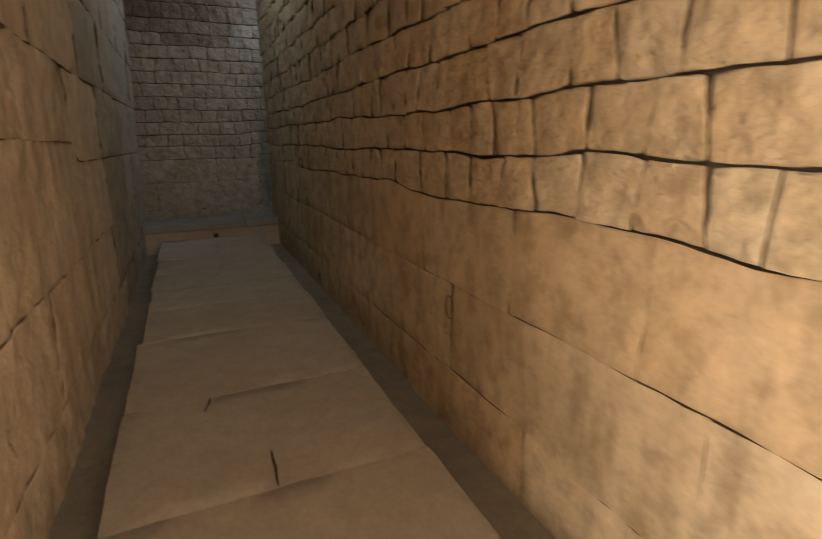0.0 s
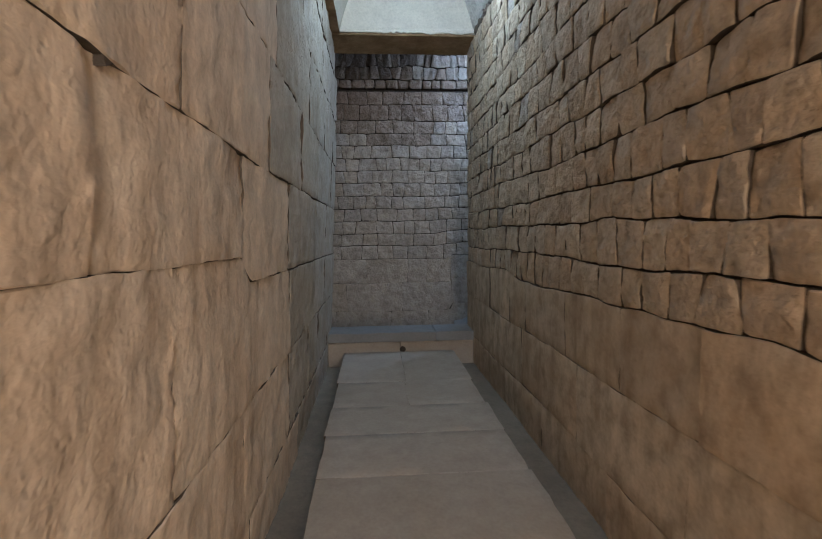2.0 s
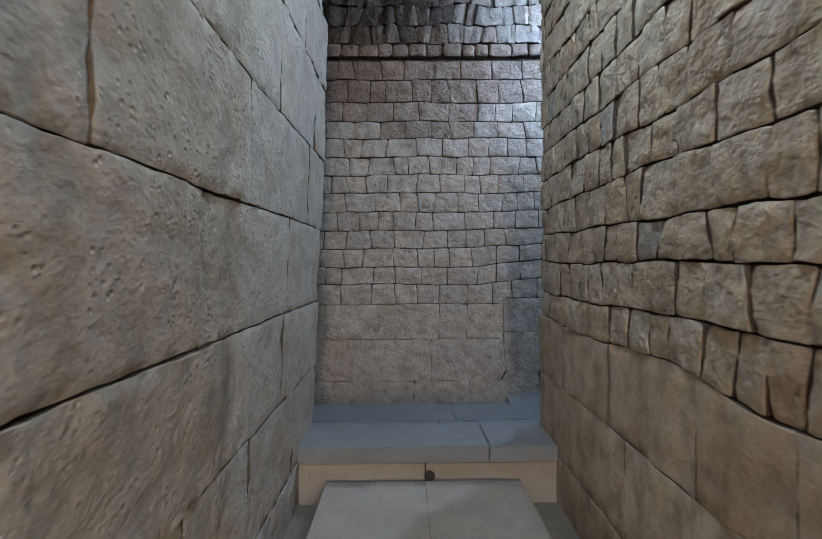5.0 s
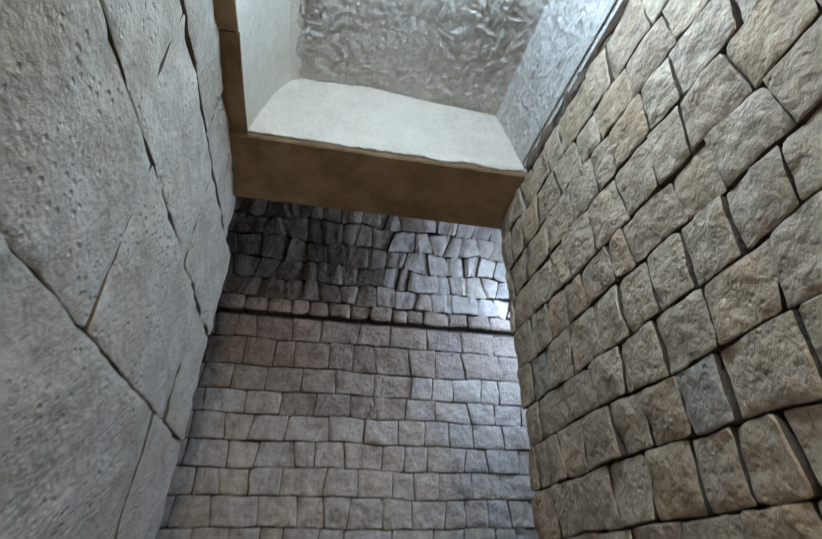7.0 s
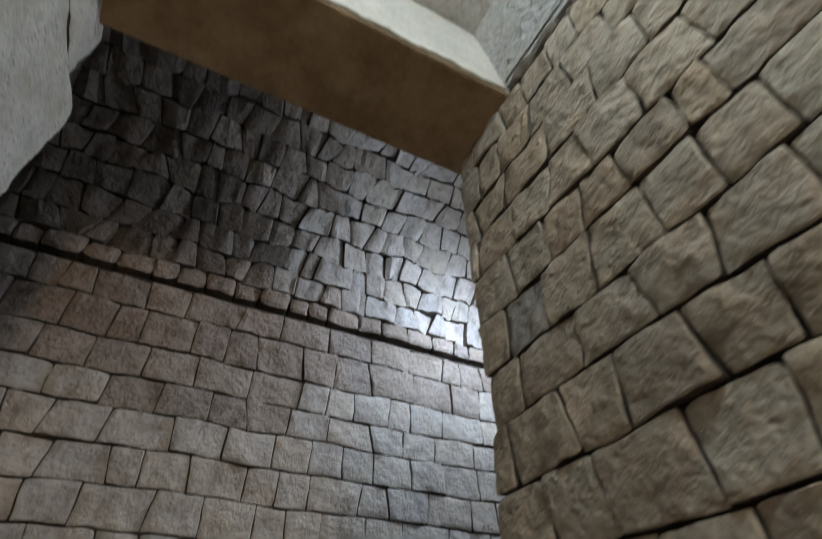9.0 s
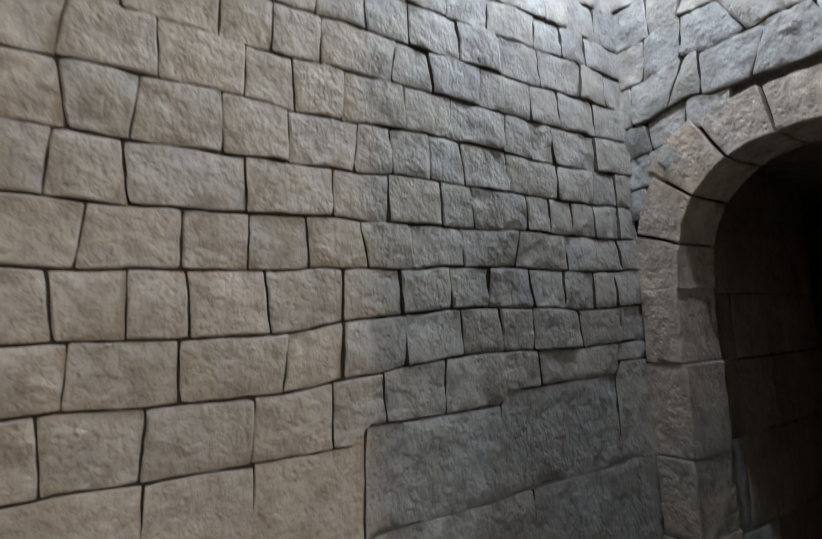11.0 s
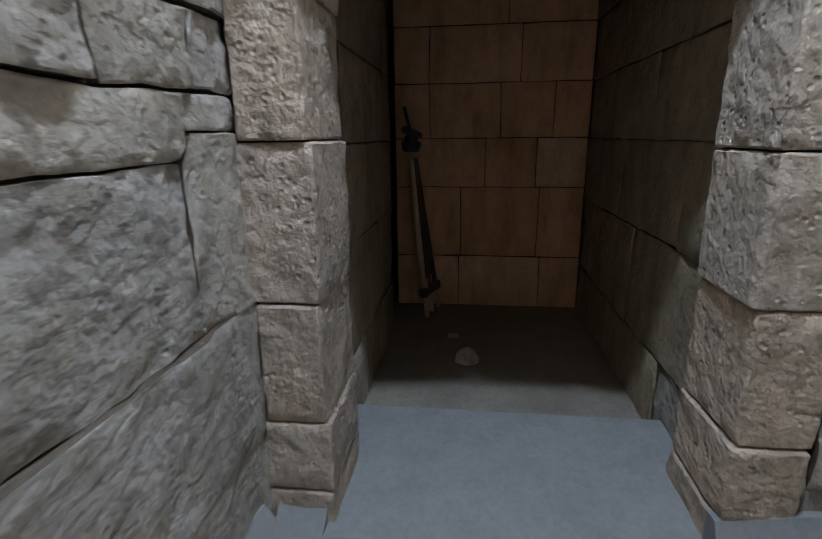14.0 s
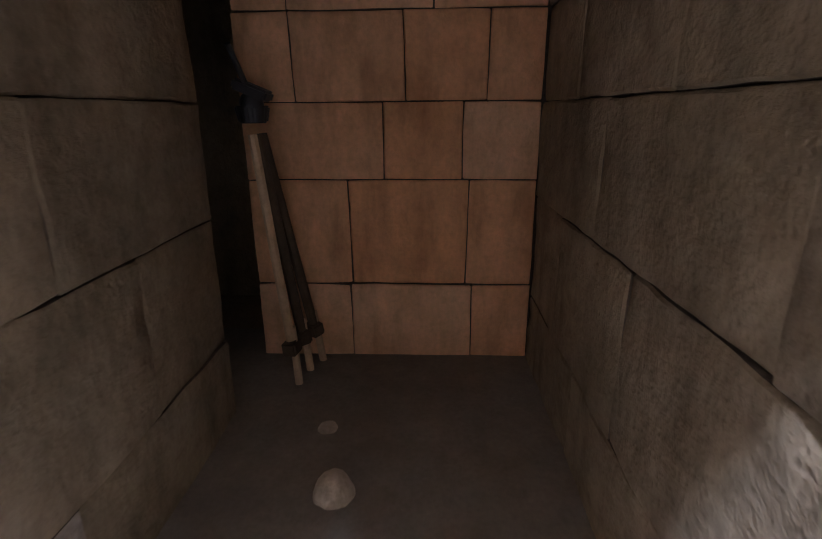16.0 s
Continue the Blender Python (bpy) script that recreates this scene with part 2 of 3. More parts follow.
def stone(P, bl, br, tr, tl, f0, f1, gap, edge, rough, proud, rnd, cell=0.045, chip=None, side=0.7):
    """One block between two course lines: a hewn, uneven face with rounded corners and a skirt into the wall. Returns verts, faces and how many of the last faces are the earth-packed sides."""
    chip = edge if chip is None else chip
    w, h = max(0.02, (br - bl + tr - tl) / 2), max(0.02, f1((tl + tr) / 2) - f0((bl + br) / 2))
    gu, gv = min(0.3, side * gap / w), min(0.3, gap / h)
    nu, nv = max(2, min(26, round(w / cell))), max(2, min(16, round(h / cell)))
    eu, ev = min(0.25, edge / w), min(0.25, edge / h)
    ss = [0, eu] + [eu + (1 - 2 * eu) * i / nu for i in range(1, nu)] + [1 - eu, 1]
    ts = [0, ev] + [ev + (1 - 2 * ev) * i / nv for i in range(1, nv)] + [1 - ev, 1]
    off, ta, tb, seed = rnd.uniform(-proud, proud), rnd.uniform(-1, 1) * rough * 0.5, rnd.uniform(-1, 1) * rough * 0.5, rnd.uniform(0, 90)
    corner = [min(0.3 * min(w, h), chip * (0.5 + 2.2 * rnd.random() ** 2)) for _ in range(4)]
    slope = 1.9 * rough / max(0.16, w, h)
    hewn = [(rnd.uniform(0, 1.3) * rough, rnd.uniform(-1, 1) * slope, rnd.uniform(-1, 1) * slope, rnd.uniform(0.25, 0.75), rnd.uniform(0.25, 0.75)) for _ in range(6)]
    verts, faces, n, m = [], [], len(ss), len(ts)

    def at(s, t, d):
        s2, t2 = gu + s * (1 - 2 * gu), gv + t * (1 - 2 * gv)
        u = (bl + (tl - bl) * t2) * (1 - s2) + (br + (tr - br) * t2) * s2
        lo, hi = f0(u), f1(u)
        return P(u, lo + (hi - lo) * t2, d)

    def rounded(s, t):
        r = corner[(s > 0.5) + 2 * (t > 0.5)]
        a, b = r - min(s, 1 - s) * w, r - min(t, 1 - t) * h
        if a > 0 and b > 0:
            k = max(a, b) / math.hypot(a, b)
            s = (r - a * k) / w if s < 0.5 else 1 - (r - a * k) / w
            t = (r - b * k) / h if t < 0.5 else 1 - (r - b * k) / h
        return s, t

    for j, t in enumerate(ts):
        for i, s in enumerate(ss):
            on = i in (0, n - 1) or j in (0, m - 1)
            x, y = s * w, t * h
            a, b = rounded(s, t)
            if i in (0, 1, n - 2, n - 1):
                k = n3(seed + x * 8, seed + y * 8, 3.1) + 0.6 * n3(seed + y * 25, x * 25, 5.5)
                a += min(0.1, side * chip / w) * max(k, -0.35) * (1 if i < 2 else -1)
            if j in (0, 1, m - 2, m - 1):
                k = n3(seed + x * 8, seed + y * 8, 8.1) + 0.6 * n3(seed + y * 25, x * 25, 9.5)
                b += min(0.1, 0.7 * chip / h) * max(k, -0.35) * (1 if j < 2 else -1)
            d = off + ta * (s - 0.5) + tb * (t - 0.5)
            d += min(q + gx * (s - cx) * w + gy * (t - cy) * h for q, gx, gy, cx, cy in hewn)
            d += rough * (0.9 * n3(seed + x * 6, y * 6, seed) + 0.8 * n3(x * 15, seed + y * 15, seed) - 0.5 * abs(n3(x * 21, y * 21, seed + 4)))
            if on:
                d -= edge * (0.95 if j in (0, m - 1) else 1.3 * side)
            else:
                d += rough * (0.8 * n3(x * 30, y * 30, seed) - 0.5 * abs(n3(x * 47, y * 47, seed + 2)))
            verts.append(at(a, b, d))
    for j in range(m - 1):
        for i in range(n - 1):
            k = j * n + i
            faces.append((k, k + 1, k + n + 1, k + n))
    ring = [i for i in range(n)] + [j * n + n - 1 for j in range(1, m)] + [(m - 1) * n + i for i in range(n - 2, -1, -1)] + [j * n for j in range(m - 2, 0, -1)]
    base, m2 = len(verts), len(ring)
    verts += [verts[k] for k in ring]
    for k in ring:
        verts.append(at(*rounded(ss[k % n], ts[k // n]), -0.08 - proud - edge))
    for q in range(m2):
        q2 = (q + 1) % m2
        faces.append((base + q2, base + q, base + m2 + q, base + m2 + q2))
    return verts, faces, m2


class Masonry:
    """Blocks laid on one wall. Singles are objects of their own; the rest is joined."""

    def __init__(self, wall, P, flip, seed, piece="stone_block"):
        self.wall, self.P, self.flip, self.rnd, self.piece = wall, P, flip, random.Random(seed), piece
        self.rest, self.count = {}, 0

    def add(self, vf, material, single=True):
        v, f, packed = vf
        if self.flip:
            f = [q[::-1] for q in f]
        if single and self.count < 300:
            self.count += 1
            me = mesh_object(self.piece, v, f, material, self.wall, True).data
            me.materials.append(joint_earth)
            me.polygons.foreach_set("material_index", [0] * (len(f) - packed) + [1] * packed)
        else:
            rv, rf, slots = self.rest.setdefault(material.name, (material, [], [], []))[1:]
            b = len(rv)
            rv += v
            rf += [tuple(i + b for i in q) for q in f]
            slots += [0] * (len(f) - packed) + [1] * packed

    def course(self, f0, f1, joints, material, gap=0.006, edge=0.02, rough=0.012, proud=0.012, slant=0.015, single=True, skip=None, split=0.0, cell=0.045, pick=None, chip=None, side=0.7):
        r = self.rnd
        tops = [(j + r.uniform(-slant, slant), j + r.uniform(-slant, slant)) for j in joints]
        tops[0], tops[-1] = (joints[0], joints[0]), (joints[-1], joints[-1])
        for (a0, a1), (b0, b1) in zip(tops, tops[1:]):
            um = (a0 + a1 + b0 + b1) / 4
            if skip and skip(um, (f0(um) + f1(um)) / 2):
                continue
            mat = pick(um, (f0(um) + f1(um)) / 2, r) if pick else material
            one = single(um) if callable(single) else single
            g = gap(um) if callable(gap) else gap
            if r.random() < split:
                q = r.uniform(0.4, 0.6)
                fm = (lambda u, q=q, f0=f0, f1=f1: f0(u) * (1 - q) + f1(u) * q)
                self.add(stone(self.P, a0, b0, b0, a0, f0, fm, g, edge, rough, proud, r, cell, chip, side), mat, one)
                self.add(stone(self.P, a0, b0, b1, a1, fm, f1, g, edge, rough, proud, r, cell, chip, side), mat, one)
            else:
                self.add(stone(self.P, a0, b0, b1, a1, f0, f1, g, edge, rough, proud, r, cell, chip, side), mat, one)

    def finish(self):
        for material, rv, rf, slots in self.rest.values():
            ob = tagged(mesh_object(self.piece + "_upper", rv, rf, material, self.wall, True), kind="stuff")
            ob.data.materials.append(joint_earth)
            ob.data.polygons.foreach_set("material_index", slots)


def line(z, amp=0.0, freq=1.5, seed=0.0, points=None):
    """A course line: level, or bent through points, with a wobble."""
    def f(u):
        base = z
        if points:
            if u <= points[0][0]:
                base = points[0][1]
            elif u >= points[-1][0]:
                base = points[-1][1]
            else:
                for (a, za), (b, zb) in zip(points, points[1:]):
                    if a <= u <= b:
                        base = za + (zb - za) * (u - a) / (b - a)
                        break
        return base + amp * (n3(u * freq, seed, 0.3) + 0.5 * n3(u * freq * 3.1, seed, 7.7))
    return f


def random_joints(u0, u1, lo, hi, rnd):
    out = [u0]
    while out[-1] < u1 - hi * 1.1:
        out.append(out[-1] + rnd.uniform(lo, hi))
    if u1 - out[-1] > hi * 1.05:
        out.append((out[-1] + u1) / 2)
    return out + [u1]


def structure(name, bm, material, label, category="wall"):
    return tagged(part(name, bm, material, None), label, category, "", "structure")


# ---- plan ----
EAST, WEST = 1.08, -0.645          # corridor walls; the west one leans in
LEAN = 0.037
SILL0, SILL1 = 7.28, 7.76         # sill at the end of the corridor
WALL_TOP = 3.65
DOOR_X, ROOM_X = 2.79, 5.28        # face of the doorway wall, back of the small room
LEDGE = 3.62
BACK = -3.0


def end_y(z):
    """The end wall leans back very slightly as it rises."""
    return 9.27 + 0.006 * z


# ---- floors ----
ground = structure("ground", box(-3.2, 5.6, BACK - 3, 10.6, -0.5, -0.12), dirt, "packed earth under the paving and in the gutters", "ground")
walkway = tagged(new("walkway"), "worn pale stone slab walkway between two gutters", "floor", "", "structure")
mw = Masonry(walkway, lambda u, v, d: (v, u, 0.008 * u + d - 0.006), False, 5, "floor_slab")
cuts = [-2.9, -1.7, -0.6, 0.6, 1.84, 2.7, 3.65, 4.33, 4.93, 5.48, 6.12, 7.27]
for a, b in zip(cuts, cuts[1:]):
    r = mw.rnd
    x0, x1 = -0.44 + r.uniform(-0.012, 0.012), 0.82 + r.uniform(-0.01, 0.01)
    if a in (5.48, 6.12):
        xm = 0.2 + r.uniform(-0.02, 0.02)
        mw.add(stone(mw.P, a, b, b, a, line(x0), line(xm), 0.0004, 0.0015, 0.0012, 0.0004, r, 0.1, 0.006), slab_stone)
        mw.add(stone(mw.P, a, b, b, a, line(xm), line(x1), 0.0004, 0.0015, 0.0012, 0.0004, r, 0.1, 0.006), slab_stone)
    else:
        mw.add(stone(mw.P, a, b, b, a, line(x0, 0.012, 4, a), line(x1, 0.012, 4, a + 3), 0.0004, 0.0015, 0.0012, 0.0004, r, 0.1, 0.006), slab_stone)

sill = tagged(new("corridor_sill"), "pale stone sill of two layers across the corridor's end", "sill", "", "structure")
for z0, z1, y0, jo in ((-0.15, 0.158, 7.315, [WEST, 0.2, EAST]), (0.167, 0.273, 7.28, [WEST, 0.62, EAST])):
    for a, b in zip(jo, jo[1:]):
        bm = box(a + 0.003, b - 0.003, y0, SILL1, z0, z1, 0.008)
        bmesh.ops.subdivide_edges(bm, edges=bm.edges[:], cuts=2, use_grid_fill=True)
        for v in bm.verts:
            v.co += 0.006 * noise.noise_vector(v.co * 6)
        part("sill_stone", bm, slab_stone if z1 < 0.2 else pale_slab, sill)

chamber_floor = tagged(new("chamber_floor"), "pale cracked stone slabs before the doorway", "floor", "", "structure")
mf = Masonry(chamber_floor, lambda u, v, d: (u, v, d - 0.015), False, 8, "floor_slab")
for (v0, v1, jo) in ((7.4, 7.95, [-1.9, -0.7, 0.5, 1.7, 2.70]), (7.95, 8.72, [-1.9, -0.9, 0.4, 1.75, 2.70]), (8.72, 9.5, [-1.9, -0.5, 0.5, 1.75, 2.70])):
    f0, f1 = line(v0, 0.02, 1.2, v0), line(v1, 0.02, 1.2, v1)
    mf.course(f0, f1, jo, pale_slab, 0.0008, 0.003, 0.003, 0.001, 0.06, cell=0.15, chip=0.012)
mf.course(line(7.4), line(9.5), [2.70, 3.51], pale_slab, 0.0008, 0.006, 0.004, 0.001, 0.0, cell=0.12, chip=0.012)



def fillet(name, p0, p1, out, high, wide, parent):
    """A smeared cement fillet along the foot of a wall from p0 to p1; out points into the room."""
    p0, p1, out = Vector(p0), Vector(p1), Vector(out)
    verts, faces, n = [], [], max(4, int((p1 - p0).length / 0.05))
    for i in range(n + 1):
        c = p0.lerp(p1, i / n)
        k = 1 + 0.6 * n3(c.x * 4, c.y * 4, 2.2)
        for a, b in ((-0.05, high * k), (0.0, high * k), (0.25 * wide, 0.5 * high * k), (0.6 * wide * k, 0.16 * high), (wide * k, 0.002), (wide * k, -0.04), (-0.05, -0.04)):
            q = c + out * a
            verts.append((q.x, q.y, q.z + b + 0.004 * n3(q.x * 15, q.y * 15, b * 9)))
    for i in range(n):
        for j in range(7):
            faces.append((i * 7 + j, i * 7 + (j + 1) % 7, (i + 1) * 7 + (j + 1) % 7, (i + 1) * 7 + j))
    faces += [tuple(range(6, -1, -1)), tuple(n * 7 + j for j in range(7))]
    return mesh_object(name, verts, faces, pale_slab, parent, True)


# ---- corridor walls ----
east = structure("wall_east", box(EAST + 0.036, EAST + 0.5, BACK, SILL1 - 0.085, -0.5, WALL_TOP), mortar, "corridor wall of rough limestone rubble above large worn blocks")
me_ = Masonry(east, lambda u, v, d: (EAST - d, u, v), True, 11)
low = line(0.2, 0.03, 0.9, 2.0)
mid_ = line(0.66, 0.02, 0.8, 4.0)
top_ = line(1.07, 0.05, 0.9, 6.0)
me_.course(line(-0.2), low, [BACK, -2, -1, 0.2, 1.5, 2.6, 3.9, 4.9, 5.9, 6.8, SILL1], low_stone, 0.0006, 0.004, 0.008, 0.002, 0.01, cell=0.07, chip=0.004, side=0.15)
me_.course(low, mid_, [BACK, -1.8, -0.6, 0.79, 2.1, 3.27, 4.29, 5.4, 6.3, 7.1, SILL1], low_stone, 0.0006, 0.004, 0.008, 0.002, 0.01, cell=0.07, chip=0.004, side=0.15)
me_.course(mid_, top_, [BACK, -1.9, -0.9, 0.2, 1.0, 1.62, 2.4, 3.2, 3.8, 4.5, 5.3, 5.75, 6.5, 7.2, SILL1], low_stone, 0.001, 0.005, 0.009, 0.003, 0.015, cell=0.06, chip=0.006, side=0.15)
prev = top_
N_EAST = 13
for k in range(N_EAST):
    z1 = 1.07 + (WALL_TOP - 1.07) * (k + 1) / N_EAST
    nxt = line(z1, 0.034 if k < N_EAST - 1 else 0.0, 1.1, 20.0 + k)
    jo = random_joints(-1.0 if k < 6 else 0.5, SILL1 - 0.045 - me_.rnd.uniform(0, 0.03), 0.14, 0.26, me_.rnd)
    me_.course(prev, nxt, jo, rough_stone, 0.0040, 0.005, 0.0095, 0.002, 0.03, chip=0.009, cell=0.026, side=0.75, single=(lambda u, k=k: u > 1.0 and k < 10), split=0.0,
               pick=lambda u, z, r: grey_stone if u > 4.2 and r.random() < 0.05 else rough_stone)
    prev = nxt
me_.finish()

west = structure("wall_west", extrude_profile([(-1.1, -0.5), (WEST - 0.06, -0.5), (WEST - 0.05 + LEAN * WALL_TOP, WALL_TOP), (-1.1, WALL_TOP)], "y", 0.3, 7.9), mortar, "corridor wall of large dressed limestone blocks")
mw_ = Masonry(west, lambda u, v, d: (WEST + LEAN * v + d, u, v), False, 12)
wl = [line(-0.2), line(0.18, 0.01, 0.7, 1.0), line(0.70, 0.012, 0.6, 2.0),
      line(0, 0.008, 0.9, 3.0, [(2.2, 1.35), (3.58, 1.335), (3.75, 1.22), (8, 1.195)]), line(0, 0.01, 0.8, 4.0, [(2.0, 1.79), (4.1, 1.735), (8, 1.745)]),
      line(0, 0.01, 0.8, 5.0, [(4, 2.30), (6.2, 2.272), (8, 2.29)]), line(2.84, 0.012, 0.8, 6.0), line(3.35, 0.01, 0.8, 7.0), line(WALL_TOP)]
wj = [[0.3, 1.4, 2.5, 3.7, 5.0, 6.2, 7.3, 7.86], [0.3, 1.5, 2.6, 3.6, 4.7, 5.6, 6.26, 7.1, 7.84], [0.3, 1.2, 2.1, 2.88, 3.7, 4.66, 5.9, 6.82, 7.86],
      [0.3, 1.3, 2.51, 3.59, 4.6, 5.69, 6.9, 7.9], [0.3, 1.0, 2.0, 2.95, 4.05, 5.1, 6.16, 7.42, 8.02], [0.3, 1.6, 2.9, 4.2, 5.5, 6.65, 7.6, 8.0],
      [0.3, 1.5, 2.8, 4.1, 5.2, 6.46, 7.25, 8.0], [0.3, 1.5, 2.8, 4.1, 5.4, 6.3, 7.0, 7.82]]
for a, b, jo in zip(wl, wl[1:], wj):
    # Tan by the entrance, greyer beyond: the lights' colours put into the blocks.
    mw_.course(a, b, jo, smooth_stone, lambda u: 0.0003 if u < 4.5 else 0.0036, 0.004, 0.010, 0.003, 0.008, cell=0.045, chip=0.009, side=0.4,
               pick=lambda u, z, r: smooth_stone if u < 4.4 else cold_lit_stone)
mw_.finish()

# Solid dark wedge for the chip; the hole's shade is put into its colour.
mesh_object("chipped_hole", [(WEST + 0.071, 2.548, 1.768), (WEST + 0.071, 2.586, 1.763), (WEST + 0.071, 2.556, 1.748), (WEST + 0.015, 2.552, 1.767), (WEST + 0.015, 2.58, 1.762), (WEST + 0.015, 2.556, 1.752)],
            [(0, 1, 2), (5, 4, 3), (0, 3, 4, 1), (1, 4, 5, 2), (2, 5, 3, 0)], mortar, west, label="small dark chipped hole")

# plain ends of the corridor beyond the view
structure("wall_entrance_west", box(-1.1, WEST, BACK, -1.15, -0.5, WALL_TOP), smooth_stone, "dressed limestone wall beside the entrance")
structure("wall_entrance_lintel", box(-1.1, WEST, -1.15, 0.3, 2.3, WALL_TOP), smooth_stone, "dressed limestone above the side entrance")
# Unseen passage, added so the entrance daylight ends on the east wall.
structure("wall_passage_south", box(-2.4, -1.1, -1.45, -1.15, -0.5, 2.6), smooth_stone, "dressed limestone side of the entrance passage")
structure("wall_passage_north", box(-2.4, -1.1, 0.3, 0.6, -0.5, 2.6), smooth_stone, "dressed limestone side of the entrance passage")
structure("ceiling_passage", box(-2.4, -1.1, -1.15, 0.3, 2.3, 2.6), concrete, "pale slab over the entrance passage", "ceiling")

# ---- chamber: end wall ----
bm = bmesh.new()
zs = [-0.5, LEDGE]
row = [[bm.verts.new((x, end_y(z) + 0.034, z)) for z in zs] + [bm.verts.new((x, 10.3, LEDGE)), bm.verts.new((x, 10.3, -0.5))] for x in (-2.0, 3.2)]
for i in range(len(row[0])):
    j = (i + 1) % len(row[0])
    bm.faces.new((row[0][i], row[1][i], row[1][j], row[0][j]))
bm.faces.new(row[0])
bm.faces.new(row[1][::-1])
north = structure("wall_north", bm, mortar, "tall end wall of squared limestone courses, dark and damp near the top")
mn = Masonry(north, lambda u, v, d: (u, end_y(v) - d, v), False, 21)
ends = (-1.7, 2.82)
zz = [-0.12, 0.223, 0.668, 1.036, 1.25, 1.43, 1.63, 1.815, 2.007, 2.21, 2.40, 2.59, 2.78, 2.96, 3.16, 3.40]
rise = [0, 0.09, 0.066, 0.06, 0.055, 0.07, 0.05, 0.03, 0.015] + [0] * 7      # the courses step up towards the doorway
nl = [line(0, 0.018 if 1.1 < z else 0.008, 1.9, 40 + z * 3, [(1.10 if z < 1.2 else 0.8, z), (1.12 if z < 1.2 else 1.5, z + d), (1.75, z + d), (1.78, z + d * (1.9 if z == 1.036 else 1.0)), (2.53, z + d * (2.0 if z == 1.036 else 1.05)), (2.56, z + d * (3.1 if z == 1.036 else 1.1))])
      for z, d in zip(zz, rise)] + [line(LEDGE - 0.02, 0.004, 1, 9)]
fixed = {0: [-1.7, -0.7, 0.15, 0.74, 1.5, 2.2, 2.8], 1: [-1.7, -0.528, 0.343, 1.119, 1.9, 2.8], 2: [-1.7, -0.776, -0.203, 0.423, 0.724, 1.11, 1.754, 2.54, 2.79]}
fixed[3] = [-1.7, -1.4, -1.12, -0.86, -0.6, -0.3, -0.05, 0.19, 0.42, 0.74, 1.0, 1.21, 1.455, 2.01, 2.555, 2.82]
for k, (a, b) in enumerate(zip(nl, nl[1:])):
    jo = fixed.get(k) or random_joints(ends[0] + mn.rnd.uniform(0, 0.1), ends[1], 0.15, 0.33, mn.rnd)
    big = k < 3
    # Above the sloping height limit, courses take the shade-toned stone.
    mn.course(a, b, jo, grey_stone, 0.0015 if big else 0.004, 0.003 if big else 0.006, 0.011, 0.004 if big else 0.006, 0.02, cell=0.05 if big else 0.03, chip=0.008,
              single=lambda u: u > -0.9, pick=lambda u, z, r: shaded_stone if z + 0.25 * n3(u * 1.3, z * 1.7, 4.0) + r.uniform(-0.15, 0.15) > 2.82 + 0.3 * max(0, u) else grey_stone)
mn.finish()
ledge = tagged(new("ledge"), "projecting course of thin stones below the vault", "trim", "", "structure")
ml = Masonry(ledge, lambda u, v, d: (u, end_y(LEDGE) - 0.03 - d, v), False, 23)
ml.course(line(LEDGE + 0.02, 0.004, 1, 9), line(LEDGE + 0.15, 0.01, 1.4, 8), random_joints(-1.7, 2.82, 0.14, 0.26, ml.rnd), shaded_stone, 0.005, 0.018, 0.012, 0.008, 0.012)
ml.finish()

# ---- chamber: rubble vault ----
VY0, VY1, VZ, VH = 7.5, end_y(LEDGE) - 0.02, LEDGE + 0.15, 0.95
VC, VR = (VY0 + VY1) / 2, (VY1 - VY0) / 2


def vault(u, v, d):
    """v runs from 0 at the end wall to 1 at the corridor side."""
    a = math.pi * v
    return (u, VC + (VR - d) * math.cos(a), VZ + (VH - d) * math.sin(a))


pts = [(VY1 + 0.5, VZ - 0.15), (VY1 + 0.12, VZ - 0.15)] + [(VC + (VR + 0.12) * math.cos(math.pi * i / 20), VZ + (VH + 0.12) * math.sin(math.pi * i / 20)) for i in range(21)]
pts += [(7.41, VZ), (7.41, VZ + VH + 0.4), (VY1 + 0.5, VZ + VH + 0.4)]
vault_ob = structure("ceiling_vault", extrude_profile(pts, "x", -2.0, 3.25), mortar, "barrel vault of rough dark rubble stones", "ceiling")
mv = Masonry(vault_ob, vault, False, 25, "vault_stone")
NV = 16
vl = [line(k / NV, 0.012 if 0 < k < NV else 0.0, 3.2, 60 + k) for k in range(NV + 1)]
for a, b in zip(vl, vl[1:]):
    # Stones darken away from the bulb; its falloff is put into their colour.
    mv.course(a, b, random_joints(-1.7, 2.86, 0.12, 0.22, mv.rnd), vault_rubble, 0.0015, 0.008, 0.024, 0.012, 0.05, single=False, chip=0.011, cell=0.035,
              pick=lambda u, v, r: grey_stone if u + r.uniform(-0.4, 0.4) > 0.9 else shaded_stone if u + r.uniform(-0.4, 0.4) > 0.3 else vault_rubble)
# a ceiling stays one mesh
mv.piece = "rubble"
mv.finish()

structure("wall_chamber_west", box(-2.0, -1.7, 7.3, 10.3, -0.5, 5.2), grey_stone, "plain rubble end of the chamber")
